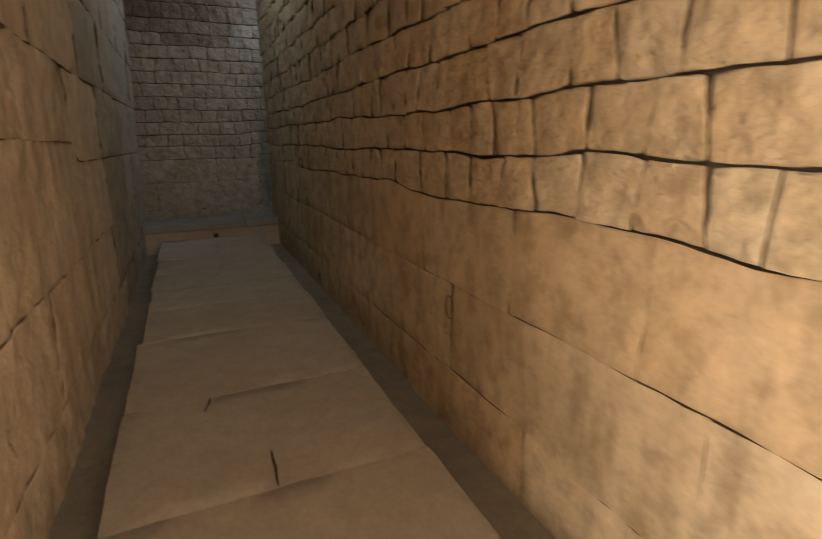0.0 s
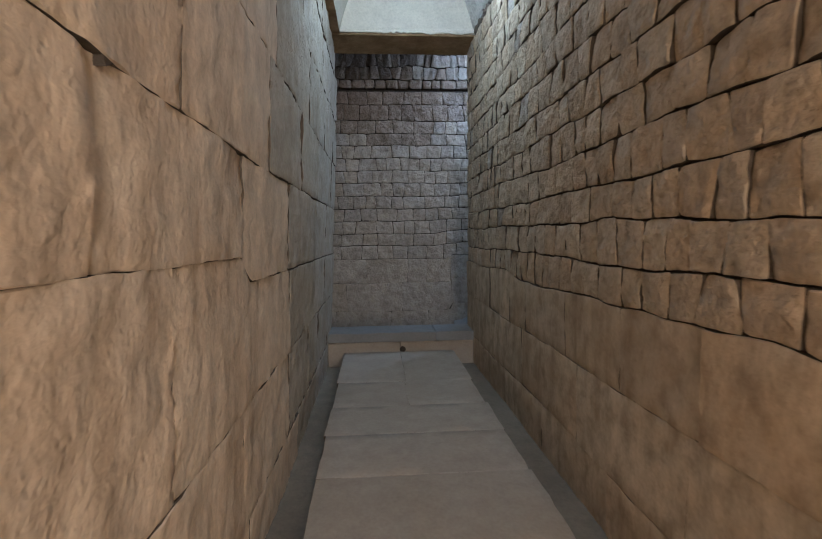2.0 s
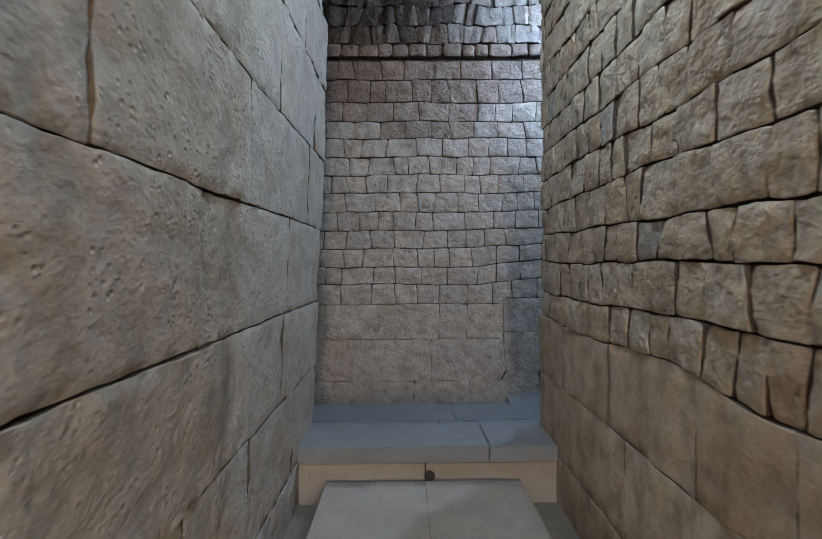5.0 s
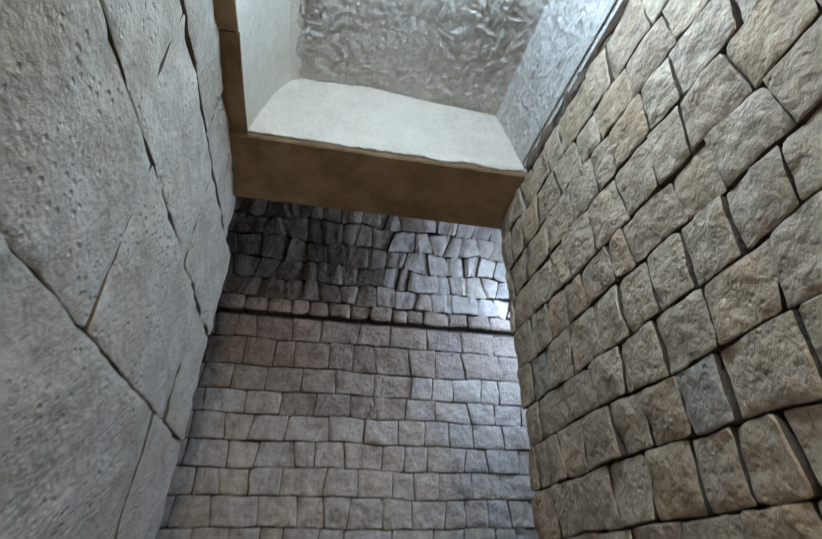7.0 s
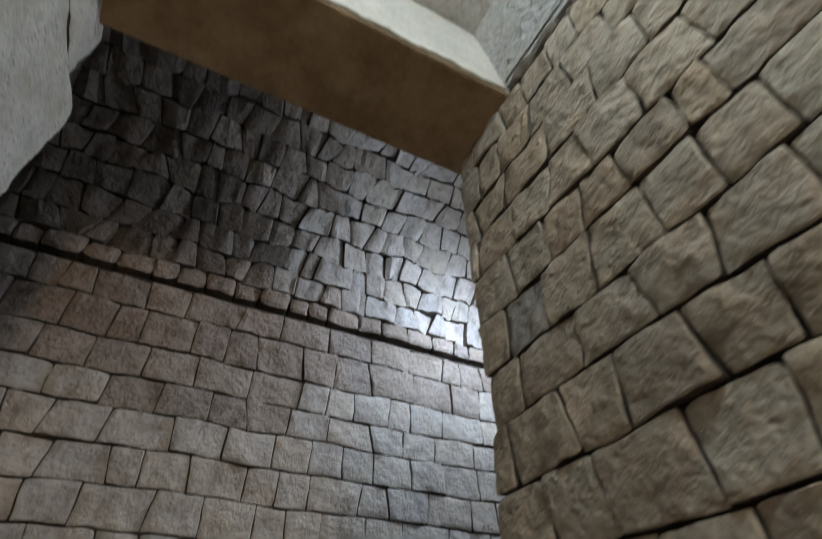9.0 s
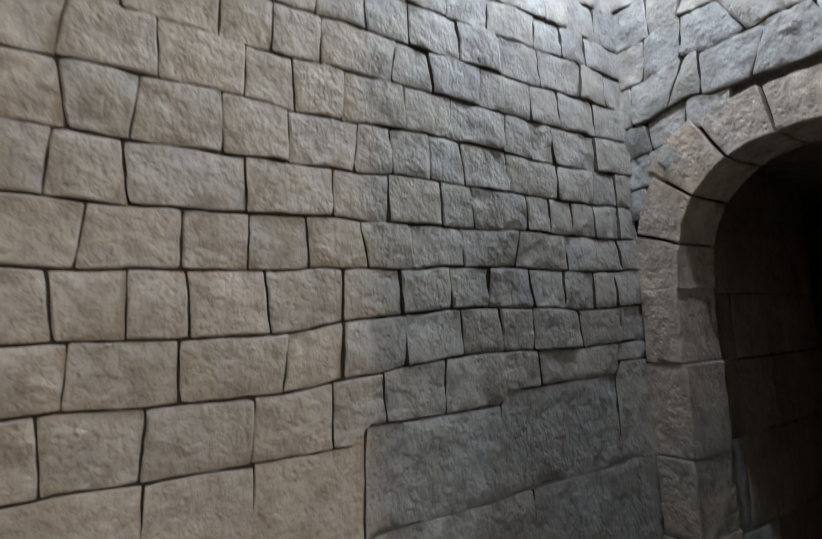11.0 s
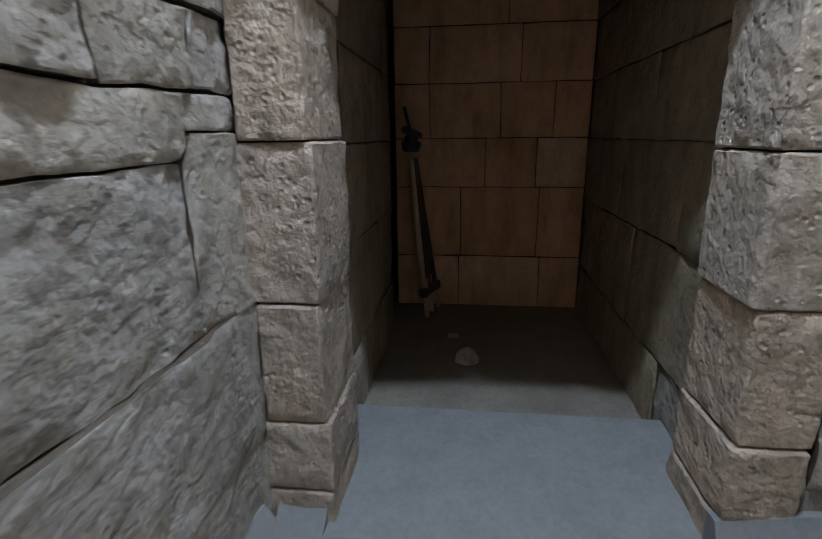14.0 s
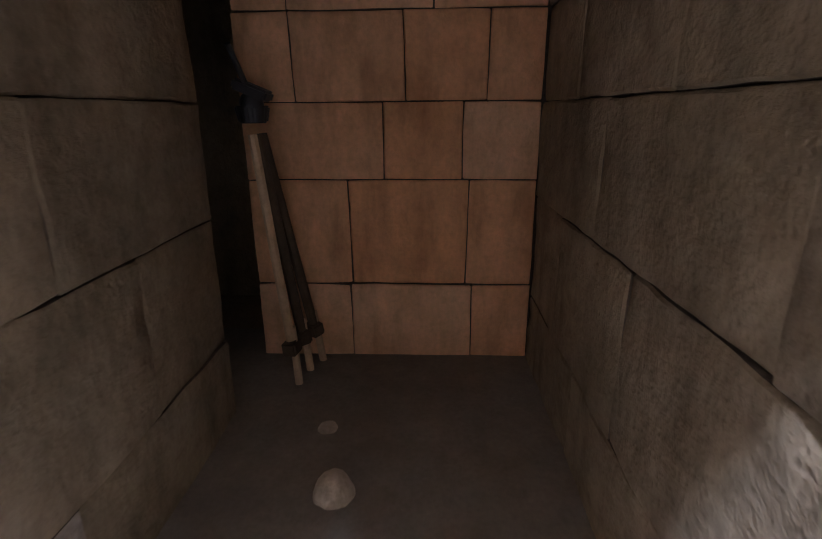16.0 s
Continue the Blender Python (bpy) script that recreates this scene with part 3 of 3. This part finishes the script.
structure("wall_chamber_south_west", box(-1.7, -1.1, 7.4, 7.88, -0.5, 3.9), grey_stone, "rubble wall of the chamber beside the corridor")
structure("wall_chamber_south_east", box(1.58, 3.2, 7.0, 7.5, -0.5, 3.9), grey_stone, "rubble wall of the chamber beside the corridor")

# ---- chamber: doorway wall ----
AY, AR, AZ, AH = 8.475, 0.59, 1.57, 0.66      # arch: centre, half width, spring, rise
T0, T1 = DOOR_X + 0.04, 3.14


def arch(a, k=0.0):
    c, q = math.cos(a), math.sin(a)
    k2 = (abs(c) ** 2.5 + abs(q) ** 2.5) ** -0.4      # a little squarer than an ellipse
    return AY + (AR + k) * c * k2, AZ + (AH + k) * q * k2


prof = [(7.0, -0.5), (7.0, 5.0), (10.3, 5.0), (10.3, -0.5), (AY + AR + 0.02, -0.5)] + [arch(math.pi * i / 18, 0.02) for i in range(19)] + [(AY - AR - 0.02, -0.5)]
door_wall = structure("wall_doorway", extrude_profile(prof, "x", T0, T1), mortar, "rubble wall with an arched doorway of dressed jambs")
md = Masonry(door_wall, lambda u, v, d: (DOOR_X - d, u, v), True, 31)


def jamb(y0, y1, levels, sx):
    """Corner blocks of the doorway: a face to the chamber and a chipped reveal."""
    for z0, z1 in zip(levels, levels[1:]):
        bm = box(DOOR_X - 0.012 + md.rnd.uniform(-0.008, 0.008), 3.15 - 0.01 * md.rnd.random(), y0 + md.rnd.uniform(-0.012, 0.012), y1 + md.rnd.uniform(-0.012, 0.012), z0 + 0.003, z1 - 0.003)
        bmesh.ops.bevel(bm, geom=bm.edges[:], offset=0.007, segments=1, affect="EDGES")
        bmesh.ops.subdivide_edges(bm, edges=[e for e in bm.edges if e.calc_length() > 0.1], cuts=9, use_grid_fill=True)
        for v in bm.verts:
            w = 0.006 * noise.noise_vector(v.co * 7) + 0.005 * noise.noise_vector(v.co * 21) + 0.004 * noise.noise_vector(v.co * 50)
            v.co += Vector((w.x, w.y, 0.3 * w.z))
        part("jamb_stone", bm, jamb_stone, door_wall, smooth=True)


jamb(AY + AR, 9.275, [-0.12, 0.1, 0.345, 0.735, 1.2, 1.583], 1)
jamb(7.675, AY - AR, [-0.12, 0.09, 0.34, 0.75, 1.163, 1.58], -1)
# voussoirs
NVOU = 9
for i in range(NVOU):
    a0, a1 = math.pi * i / NVOU, math.pi * (i + 1) / NVOU
    ro = 0.25 + md.rnd.uniform(-0.04, 0.05)
    bm = bmesh.new()
    ring = []
    for a, k in ((a0 + 0.01, 0), ((a0 + a1) / 2, 0), (a1 - 0.01, 0), (a1 - 0.012, ro), ((a0 + a1) / 2, ro * 1.02), (a0 + 0.012, ro)):
        ring.append(arch(a, k))
    fr = [bm.verts.new((DOOR_X - 0.01, p, q)) for p, q in ring]
    bk = [bm.verts.new((3.14, p, q)) for p, q in ring]
    bm.faces.new(fr)
    bm.faces.new(bk[::-1])
    for j in range(6):
        bm.faces.new((fr[j], fr[(j + 1) % 6], bk[(j + 1) % 6], bk[j]))
    bmesh.ops.recalc_face_normals(bm, faces=bm.faces)
    bmesh.ops.bevel(bm, geom=bm.edges[:], offset=0.004, segments=1, affect="EDGES")
    bmesh.ops.triangulate(bm, faces=[f for f in bm.faces if len(f.verts) > 4])
    bmesh.ops.subdivide_edges(bm, edges=[e for e in bm.edges if e.calc_length() > 0.08], cuts=2, use_grid_fill=True)
    for v in bm.verts:
        v.co += 0.007 * noise.noise_vector(v.co * 8) + 0.004 * noise.noise_vector(v.co * 25)
    part("voussoir", bm, jamb_stone, door_wall, smooth=True)


def in_arch(u, z):
    if z < 1.58:
        return 7.66 < u < 9.3
    return math.hypot((u - AY) / (AR + 0.22), (z - AZ) / (AH + 0.22)) < 1.0


prev = line(-0.1)
k = 0
z = -0.1
while z < 4.95:
    z += md.rnd.uniform(0.17, 0.25) if z > 1.5 else md.rnd.uniform(0.2, 0.34)
    nxt = line(z, 0.035 if z > 1.6 else 0.01, 2.6, 80 + z)
    md.course(prev, nxt, random_joints(7.42, 7.665, 0.13, 0.3, md.rnd) if z < 1.5 else random_joints(7.42, 9.32, 0.12, 0.27, md.rnd), grey_stone, 0.003, 0.007, 0.016, 0.01, 0.07, chip=0.012, cell=0.03, skip=in_arch, split=0.05)
    prev = nxt
md.finish()

# ---- small room behind the doorway ----
RL, RR, RF = 9.16, 7.80, -0.17
threshold = tagged(new("threshold"), "pale worn stone threshold, one step down behind the doorway", "step", "", "structure")
# Pale stone reaches as far as the bulb's light; the lit edge is built in.
for x0, x1, z1 in ((3.40, 4.02, -0.148),):
    bm = box(x0, x1, RR, RL, -0.3, z1, 0.01)
    bmesh.ops.subdivide_edges(bm, edges=bm.edges[:], cuts=3, use_grid_fill=True)
    for v in bm.verts:
        v.co += 0.01 * noise.noise_vector(v.co * 5)
    part("threshold_stone", bm, pale_slab, threshold, smooth=True)
room_floor = structure("room_floor", box(3.38, 6.6, RR - 0.3, 10.4, -0.4, RF), earth, "dusty earth floor of the small room", "floor")
levels = [-0.25, 0.22, 0.74, 1.175, 1.565, 1.95, 2.4]
back_levels = [-0.25, 0.285, 0.82, 1.18, 1.565, 1.95, 2.4]
room_west = structure("wall_room_north", box(3.14, 4.74, RL + 0.03, RL + 0.5, -0.5, 2.5), mortar, "damp dark wall of large smooth blocks")
m1 = Masonry(room_west, lambda u, v, d: (u, RL - d, v), False, 41)
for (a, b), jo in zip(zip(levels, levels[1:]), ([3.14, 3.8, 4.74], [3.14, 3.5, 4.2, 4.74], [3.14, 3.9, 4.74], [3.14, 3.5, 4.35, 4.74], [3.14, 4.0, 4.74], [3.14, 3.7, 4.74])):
    # Low blocks by the doorway are greyer: the bulb's light patch in their tone.
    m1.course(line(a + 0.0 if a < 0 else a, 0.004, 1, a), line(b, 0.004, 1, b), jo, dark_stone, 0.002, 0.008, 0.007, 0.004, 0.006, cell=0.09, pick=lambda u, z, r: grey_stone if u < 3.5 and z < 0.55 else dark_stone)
room_east = structure("wall_room_south", box(3.14, 5.32, RR - 0.5, RR - 0.03, -0.5, 2.5), mortar, "damp dark wall of large smooth blocks")
m2 = Masonry(room_east, lambda u, v, d: (u, RR + d, v), True, 42)
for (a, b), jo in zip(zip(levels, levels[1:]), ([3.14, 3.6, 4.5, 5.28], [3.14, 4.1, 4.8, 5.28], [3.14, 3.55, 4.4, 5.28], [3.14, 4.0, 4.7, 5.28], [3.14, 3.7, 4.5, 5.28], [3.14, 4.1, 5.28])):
    # Same lit tone on the lowest block beside the doorway.
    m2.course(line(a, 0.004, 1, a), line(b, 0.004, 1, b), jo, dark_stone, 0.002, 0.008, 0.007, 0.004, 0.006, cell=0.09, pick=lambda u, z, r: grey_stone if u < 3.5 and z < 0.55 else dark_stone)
room_back = structure("wall_room_east", box(ROOM_X + 0.03, ROOM_X + 0.4, RR - 0.5, 9.2, -0.5, 2.5), mortar, "orange-brown wall of squared limestone blocks with dark joints")
m3 = Masonry(room_back, lambda u, v, d: (ROOM_X - d, u, v), True, 43)
for (a, b), jo in zip(zip(back_levels, back_levels[1:]), ([7.8, 8.1, 8.72, 9.21], [7.8, 8.129, 8.716, 9.21], [7.8, 8.164, 8.532, 9.21], [7.8, 8.05, 8.43, 8.95, 9.21], [7.8, 8.3, 8.95, 9.21], [7.8, 8.4, 9.21])):
    m3.course(line(a, 0.004, 1, a), line(b, 0.004, 1, b), jo, ochre_stone, 0.003, 0.006, 0.006, 0.004, 0.006, cell=0.12)
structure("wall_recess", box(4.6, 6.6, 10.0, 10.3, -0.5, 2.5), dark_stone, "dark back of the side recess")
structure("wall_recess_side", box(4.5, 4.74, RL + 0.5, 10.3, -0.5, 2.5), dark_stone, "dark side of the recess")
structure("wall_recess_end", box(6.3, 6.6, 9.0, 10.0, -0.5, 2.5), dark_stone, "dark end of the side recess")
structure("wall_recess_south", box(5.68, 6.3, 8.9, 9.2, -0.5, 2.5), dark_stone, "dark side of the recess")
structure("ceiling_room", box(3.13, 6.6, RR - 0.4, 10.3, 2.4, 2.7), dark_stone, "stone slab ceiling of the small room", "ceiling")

# ---- corridor ceiling ----
CX0, CY = -0.43, 7.28
prof = [(EAST + 0.7, 3.71), (EAST + 0.7, 4.6), (-1.3, 4.6), (-1.3, WALL_TOP), (CX0 - 0.01, 3.672), (-0.40, 3.82), (-0.35, 4.0), (-0.30, 4.19), (0.96, 4.19), (1.03, 3.99), (1.085, 3.71)]
bm = extrude_profile(prof, "y", BACK, CY + 0.02)
ceiling = structure("ceiling", bm, plaster, "roughly trowelled pale plaster vault over the corridor", "ceiling")
# the trowelled coat: ridges of mortar dragged about, over the crown and down to the east wall
coat = [(-0.30, 4.115), (-0.21, 4.15), (0.15, 4.178), (0.46, 4.145), (0.79, 4.125), (0.955, 4.112), (1.045, 3.85), (1.072, 3.735)]
lengths = list(itertools.accumulate([0] + [math.hypot(b[0] - a[0], b[1] - a[1]) for a, b in zip(coat, coat[1:])]))
verts, faces, NA = [], [], 130
rows_y = [BACK + 0.4 * i for i in range(19)] + [4.6 + 0.013 * i for i in range(207)]
for y in rows_y:
    for i in range(NA + 1):
        q = lengths[-1] * i / NA
        k = max(j for j in range(len(coat) - 1) if lengths[j] <= q + 1e-6)
        f = (q - lengths[k]) / (lengths[k + 1] - lengths[k])
        x, z = (coat[k][c] * (1 - f) + coat[k + 1][c] * f for c in (0, 1))
        wx, wy = q + 0.11 * n3(q * 5, y * 5, 1.0), y + 0.11 * n3(q * 5, y * 5, 6.0)
        drag = 0.012 * max(0.0, 1 - abs(n3(wx * 17, wy * 17, 2.0)) * 6.0) * max(0.1, 0.75 + 1.1 * n3(q * 2.3, y * 2.3, 5.0)) + 0.005 * n3(q * 7, y * 7, 8.0) + 0.005 * n3(q * 33, y * 33, 3.0)
        fade = min(1.0, 0.25 + i / 8, 0.25 + (NA - i) / 6)
        down = min(1.0, max(0.0, (q - lengths[4]) / 0.25))
        verts.append((x - drag * fade * down * 0.9, y, z - drag * fade * (1 - 0.75 * down)))
for j in range(len(rows_y) - 1):
    for i in range(NA):
        k = j * (NA + 1) + i
        faces.append((k, k + NA + 1, k + NA + 2, k + 1))
mesh_object("plaster_coat", verts, faces, plaster, ceiling, True)
coving = structure("ceiling_coving", extrude_profile([(CX0, 3.673), (-0.396, 3.81), (-0.334, 4.0), (-0.272, 4.11), (-0.20, 4.16), (-0.31, 4.185), (CX0 - 0.02, 3.673)], "y", BACK, CY), concrete, "smooth pale plaster coving above the wall", "trim")
strip = tagged(new("ceiling_strip"), "brown stained bearing strip along the wall head", "trim", "", "structure")
r = random.Random(61)
y = CY - 0.002
while y > BACK:
    y0 = max(BACK, y - r.uniform(0.45, 0.7))
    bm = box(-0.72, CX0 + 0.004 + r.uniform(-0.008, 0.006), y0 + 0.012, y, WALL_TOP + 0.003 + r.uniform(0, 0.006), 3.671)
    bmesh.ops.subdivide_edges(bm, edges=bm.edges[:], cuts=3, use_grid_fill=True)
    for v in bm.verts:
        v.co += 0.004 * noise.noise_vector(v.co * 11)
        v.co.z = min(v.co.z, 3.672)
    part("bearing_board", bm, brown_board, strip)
    y = y0
head = tagged(new("wall_head"), "row of dark brown bearing stones under the ceiling edge", "trim", "", "structure")
mh = Masonry(head, lambda u, v, d: (EAST + 0.022 - d, u, v), True, 51, "bearing_stone")
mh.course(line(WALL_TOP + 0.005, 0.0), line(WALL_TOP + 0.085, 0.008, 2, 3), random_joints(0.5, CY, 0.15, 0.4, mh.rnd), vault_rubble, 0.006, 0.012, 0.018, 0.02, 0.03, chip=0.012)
mh.finish()
beam = tagged(new("concrete_beam"), "pale concrete beam with a brown stained underside across the corridor", "beam", "", "structure")
bm = box(CX0 - 0.35, EAST + 0.3, CY, 7.72, 3.68, 4.7, 0.006)
bmesh.ops.subdivide_edges(bm, edges=[e for e in bm.edges if e.calc_length() > 0.3], cuts=7, use_grid_fill=True)
for v in bm.verts:
    v.co += 0.010 * noise.noise_vector(v.co * 4) + 0.004 * noise.noise_vector(v.co * 14)
part("beam_body", bm, concrete, beam, smooth=True)
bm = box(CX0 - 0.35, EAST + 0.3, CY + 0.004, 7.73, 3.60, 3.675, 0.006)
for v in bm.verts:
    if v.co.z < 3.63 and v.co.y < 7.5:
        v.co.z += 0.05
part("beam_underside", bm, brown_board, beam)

# ragged plaster lip along the lower edge of the beam's face
verts, faces, NL = [], [], 150
for i in range(NL + 1):
    x = CX0 + 0.005 + (1.07 - CX0) * i / NL
    low_z = 3.676 + 0.016 * n3(x * 6, 1.0, 2.0) + 0.010 * n3(x * 26, 3.0, 2.0)
    out = 0.008 + 0.006 * n3(x * 17, 7.0, 1.0)
    verts += [(x, CY - 0.002, 3.73), (x, CY - out, 3.70), (x, CY - out, low_z), (x, CY + 0.035, low_z + 0.002), (x, CY + 0.035, 3.73)]
for i in range(NL):
    for j in range(5):
        faces.append((i * 5 + j, i * 5 + (j + 1) % 5, (i + 1) * 5 + (j + 1) % 5, (i + 1) * 5 + j))
mesh_object("plaster_lip", verts, faces, concrete, beam)

# ---- hanging bulbs ----
def turned(profile, n=24):
    bm = bmesh.new()
    rings = [[bm.verts.new((r * math.cos(2 * math.pi * i / n), r * math.sin(2 * math.pi * i / n), z)) for i in range(n)] for r, z in profile]
    for a, b in zip(rings, rings[1:]):
        for i in range(n):
            bm.faces.new((a[i], a[(i + 1) % n], b[(i + 1) % n], b[i]))
    bm.faces.new(rings[0][::-1])
    bm.faces.new(rings[-1])
    return bm


def hanging_bulb(at, cpts, material, label):
    lamp = tagged(new("hanging_bulb"), label, "lamp")
    lamp.location = at
    part("bulb", turned([(0.006, -0.055), (0.026, -0.048), (0.042, -0.028), (0.047, -0.005), (0.044, 0.012)]), material, lamp, "glowing white bulb", True)
    part("bulb_body", turned([(0.046, 0.013), (0.045, 0.02), (0.03, 0.05), (0.024, 0.055)]), white_plastic, lamp, "white plastic bulb body", True)
    part("bulb_socket", turned([(0.026, 0.056), (0.026, 0.08), (0.012, 0.09)]), black_plastic, lamp, "black socket", True)
    cord = bpy.data.curves.new("cord", "CURVE")
    cord.dimensions, cord.bevel_depth = "3D", 0.004
    sp = cord.splines.new("POLY")
    sp.points.add(len(cpts) - 1)
    for p, c in zip(sp.points, cpts):
        p.co = (*c, 1)
    cord.materials.append(black_plastic)
    new("cord", cord).parent = lamp


hanging_bulb((1.99, 8.58, 3.83), [(0, 0, 0.085), (0.0, 0.01, 0.3), (-0.015, -0.01, 0.6), (-0.02, -0.03, 0.9)], glow, "bare lit white bulb hanging by a black cord")
hanging_bulb((0.42, 5.8, 4.02), [(0, 0, 0.085), (0, 0, 0.14)], glow_neutral, "bare lit white bulb under the plaster ceiling")

# ---- folded tripod in the corner of the small room ----
tripod = tagged(new("folded_tripod"), "old folded wooden tripod with dark head leaning in the corner", "tripod")


def rod(a, b, r, n=8):
    a, b = Vector(a), Vector(b)
    bm = bmesh.new()
    m = Matrix.Translation((a + b) / 2) @ (b - a).to_track_quat("Z", "Y").to_matrix().to_4x4()
    bmesh.ops.create_cone(bm, cap_ends=True, segments=n, radius1=r, radius2=r * 0.9, depth=(b - a).length, matrix=m)
    return bm


TOP = Vector((5.02, 9.06, 1.13))
feet = [Vector((4.97, 8.945, RF)), Vector((5.11, 8.92, RF)), Vector((5.22, 8.875, RF))]
for i, (f, mat) in enumerate(zip(feet, (wood_pale, wood_dark, wood_dark))):
    start = TOP + Vector((-0.03 + 0.03 * i, -0.01 * i, -0.08))
    knee = f.lerp(start, 0.17)
    part("upper_leg", rod(knee, start, 0.022 if i == 0 else 0.026), mat, tripod)
    part("lower_leg", rod(f, f.lerp(start, 0.28) + Vector((0.012, -0.014, 0)), 0.02), wood_pale, tripod)
    bm = bmesh.new()
    bmesh.ops.create_cube(bm, size=1, matrix=Matrix.LocRotScale(f.lerp(start, 0.2), (start - f).to_track_quat("Z", "Y"), (0.085, 0.07, 0.07)))
    bmesh.ops.bevel(bm, geom=bm.edges[:], offset=0.01, segments=2, affect="EDGES")
    part("clamp", bm, wood_dark, tripod, "dark metal clamp")
bm = bmesh.new()
bmesh.ops.create_cone(bm, cap_ends=True, segments=16, radius1=0.06, radius2=0.075, depth=0.07, matrix=Matrix.Translation(TOP))
bmesh.ops.bevel(bm, geom=bm.edges[:], offset=0.008, segments=2, affect="EDGES")
part("head", bm, black_plastic, tripod, "dark tripod head")
part("pan_handle", rod(TOP + Vector((0, 0, 0.07)), TOP + Vector((-0.12, 0.03, 0.26)), 0.013), black_plastic, tripod, "dark pan handle")
bm = box(-0.055, 0.055, -0.075, 0.075, 0, 0.045, 0.01)
bmesh.ops.transform(bm, matrix=Matrix.Translation(TOP + Vector((0, 0, 0.075))) @ Matrix.Rotation(0.4, 4, "X"), verts=bm.verts)
part("mounting_plate", bm, black_plastic, tripod, "dark mounting plate")
bm = bmesh.new()
bmesh.ops.create_uvsphere(bm, u_segments=14, v_segments=8, radius=0.05, matrix=Matrix.Translation(TOP + Vector((0, 0, 0.045))))
part("ball_joint", bm, black_plastic, tripod, "dark ball joint", True)


# ---- loose stones ----
def rock(name, at, size, seed, label, material, flat=1.0):
    bm = bmesh.new()
    bmesh.ops.create_icosphere(bm, subdivisions=4, radius=1)
    for v in bm.verts:
        n = v.co.normalized()
        k = 1 + 0.16 * n3(n.x * 1.1 + seed, n.y * 1.1, n.z * 1.1) + 0.05 * n3(n.x * 4 + seed, n.y * 4, n.z * 4)
        v.co = Vector((n.x * size * k, n.y * size * 0.9 * k, max(-0.7, n.z) * size * flat * k))
    ob = part(name, bm, material, None, smooth=True)
    ob.location = (at[0], at[1], at[2] + 0.68 * size * flat)
    return tagged(ob, label, "stone")


rock("loose_stone", (4.25, 8.64, RF), 0.078, 1.0, "rounded pale stone lying on the earth floor", rubble_stone)
rock("loose_stone", (4.62, 8.74, RF), 0.075, 5.0, "flat grey stone lying on the earth floor", rubble_stone, 0.45)
rock("loose_stone", (4.92, 8.36, RF), 0.035, 9.0, "small dark stone lying on the earth floor", dark_stone, 0.5)

# ---- smears, cracks and holes in the floor ----
fillet("cement_fillet", (1.15, 9.262, -0.015), (2.70, 9.262, -0.015), (0, -1, 0), 0.09, 0.16, chamber_floor)
fillet("cement_fillet", (2.775, 9.25, -0.015), (2.775, 9.085, -0.015), (-1, 0, 0), 0.06, 0.09, chamber_floor)
fillet("cement_fillet", (2.775, 7.90, -0.015), (2.775, 7.52, -0.015), (-1, 0, 0), 0.12, 0.10, chamber_floor)


# Solid dark strip on the slab; the crack's shade is put into its colour.
def crack(points, wide, parent, level=None):
    verts, faces = [], []
    for i, (x, y) in enumerate(points):
        a, b = points[max(0, i - 1)], points[min(len(points) - 1, i + 1)]
        d = Vector((b[0] - a[0], b[1] - a[1], 0)).normalized()
        w = wide * (0.35 + 0.65 * math.sin(math.pi * (i + 0.3) / (len(points) - 0.4)))
        z = 0.008 * y - 0.006 + 0.0035 if level is None else level
        verts += [(x - d.y * w, y + d.x * w, z), (x + d.y * w, y - d.x * w, z), (x + d.y * w, y - d.x * w, z - 0.02), (x - d.y * w, y + d.x * w, z - 0.02)]
    for i in range(len(points) - 1):
        for j in range(4):
            faces.append((i * 4 + j, i * 4 + (j + 1) % 4, (i + 1) * 4 + (j + 1) % 4, (i + 1) * 4 + j))
    faces += [(3, 2, 1, 0), tuple(len(verts) - 4 + j for j in range(4))]
    return mesh_object("crack", verts, faces, mortar, parent, label="dark open crack")


# a broken ring scratched into one of the large worn blocks
ring = bpy.data.curves.new("scratched_ring", "CURVE")
ring.dimensions, ring.bevel_depth, ring.bevel_resolution = "3D", 0.0025, 1
sp = ring.splines.new("POLY")
sp.points.add(15)
for i, p in enumerate(sp.points):
    a = 2.4 - 0.3 * i
    p.co = (EAST - 0.006, 2.11 + 0.034 * math.cos(a), 0.536 + 0.058 * math.sin(a), 1)
ring.materials.append(mortar)
new("scratched_ring", ring).parent = east

crack([(0.185, 2.09), (0.182, 2.03), (0.184, 1.97), (0.179, 1.91), (0.176, 1.85)], 0.006, walkway)
crack([(-0.04, 2.70), (-0.05, 2.64), (-0.074, 2.56)], 0.003, walkway)
# Flat dark disc on the sill stands in for the hole's shaded inside.
bm = turned([(0.034, 0.0), (0.036, 0.008), (0.030, 0.010)], 14)
bmesh.ops.transform(bm, matrix=Matrix.Translation((0.228, 7.296, 0.075)) @ Matrix.Rotation(radians(90), 4, "X"), verts=bm.verts)
part("drain_hole", bm, mortar, sill, "dark round drain hole")
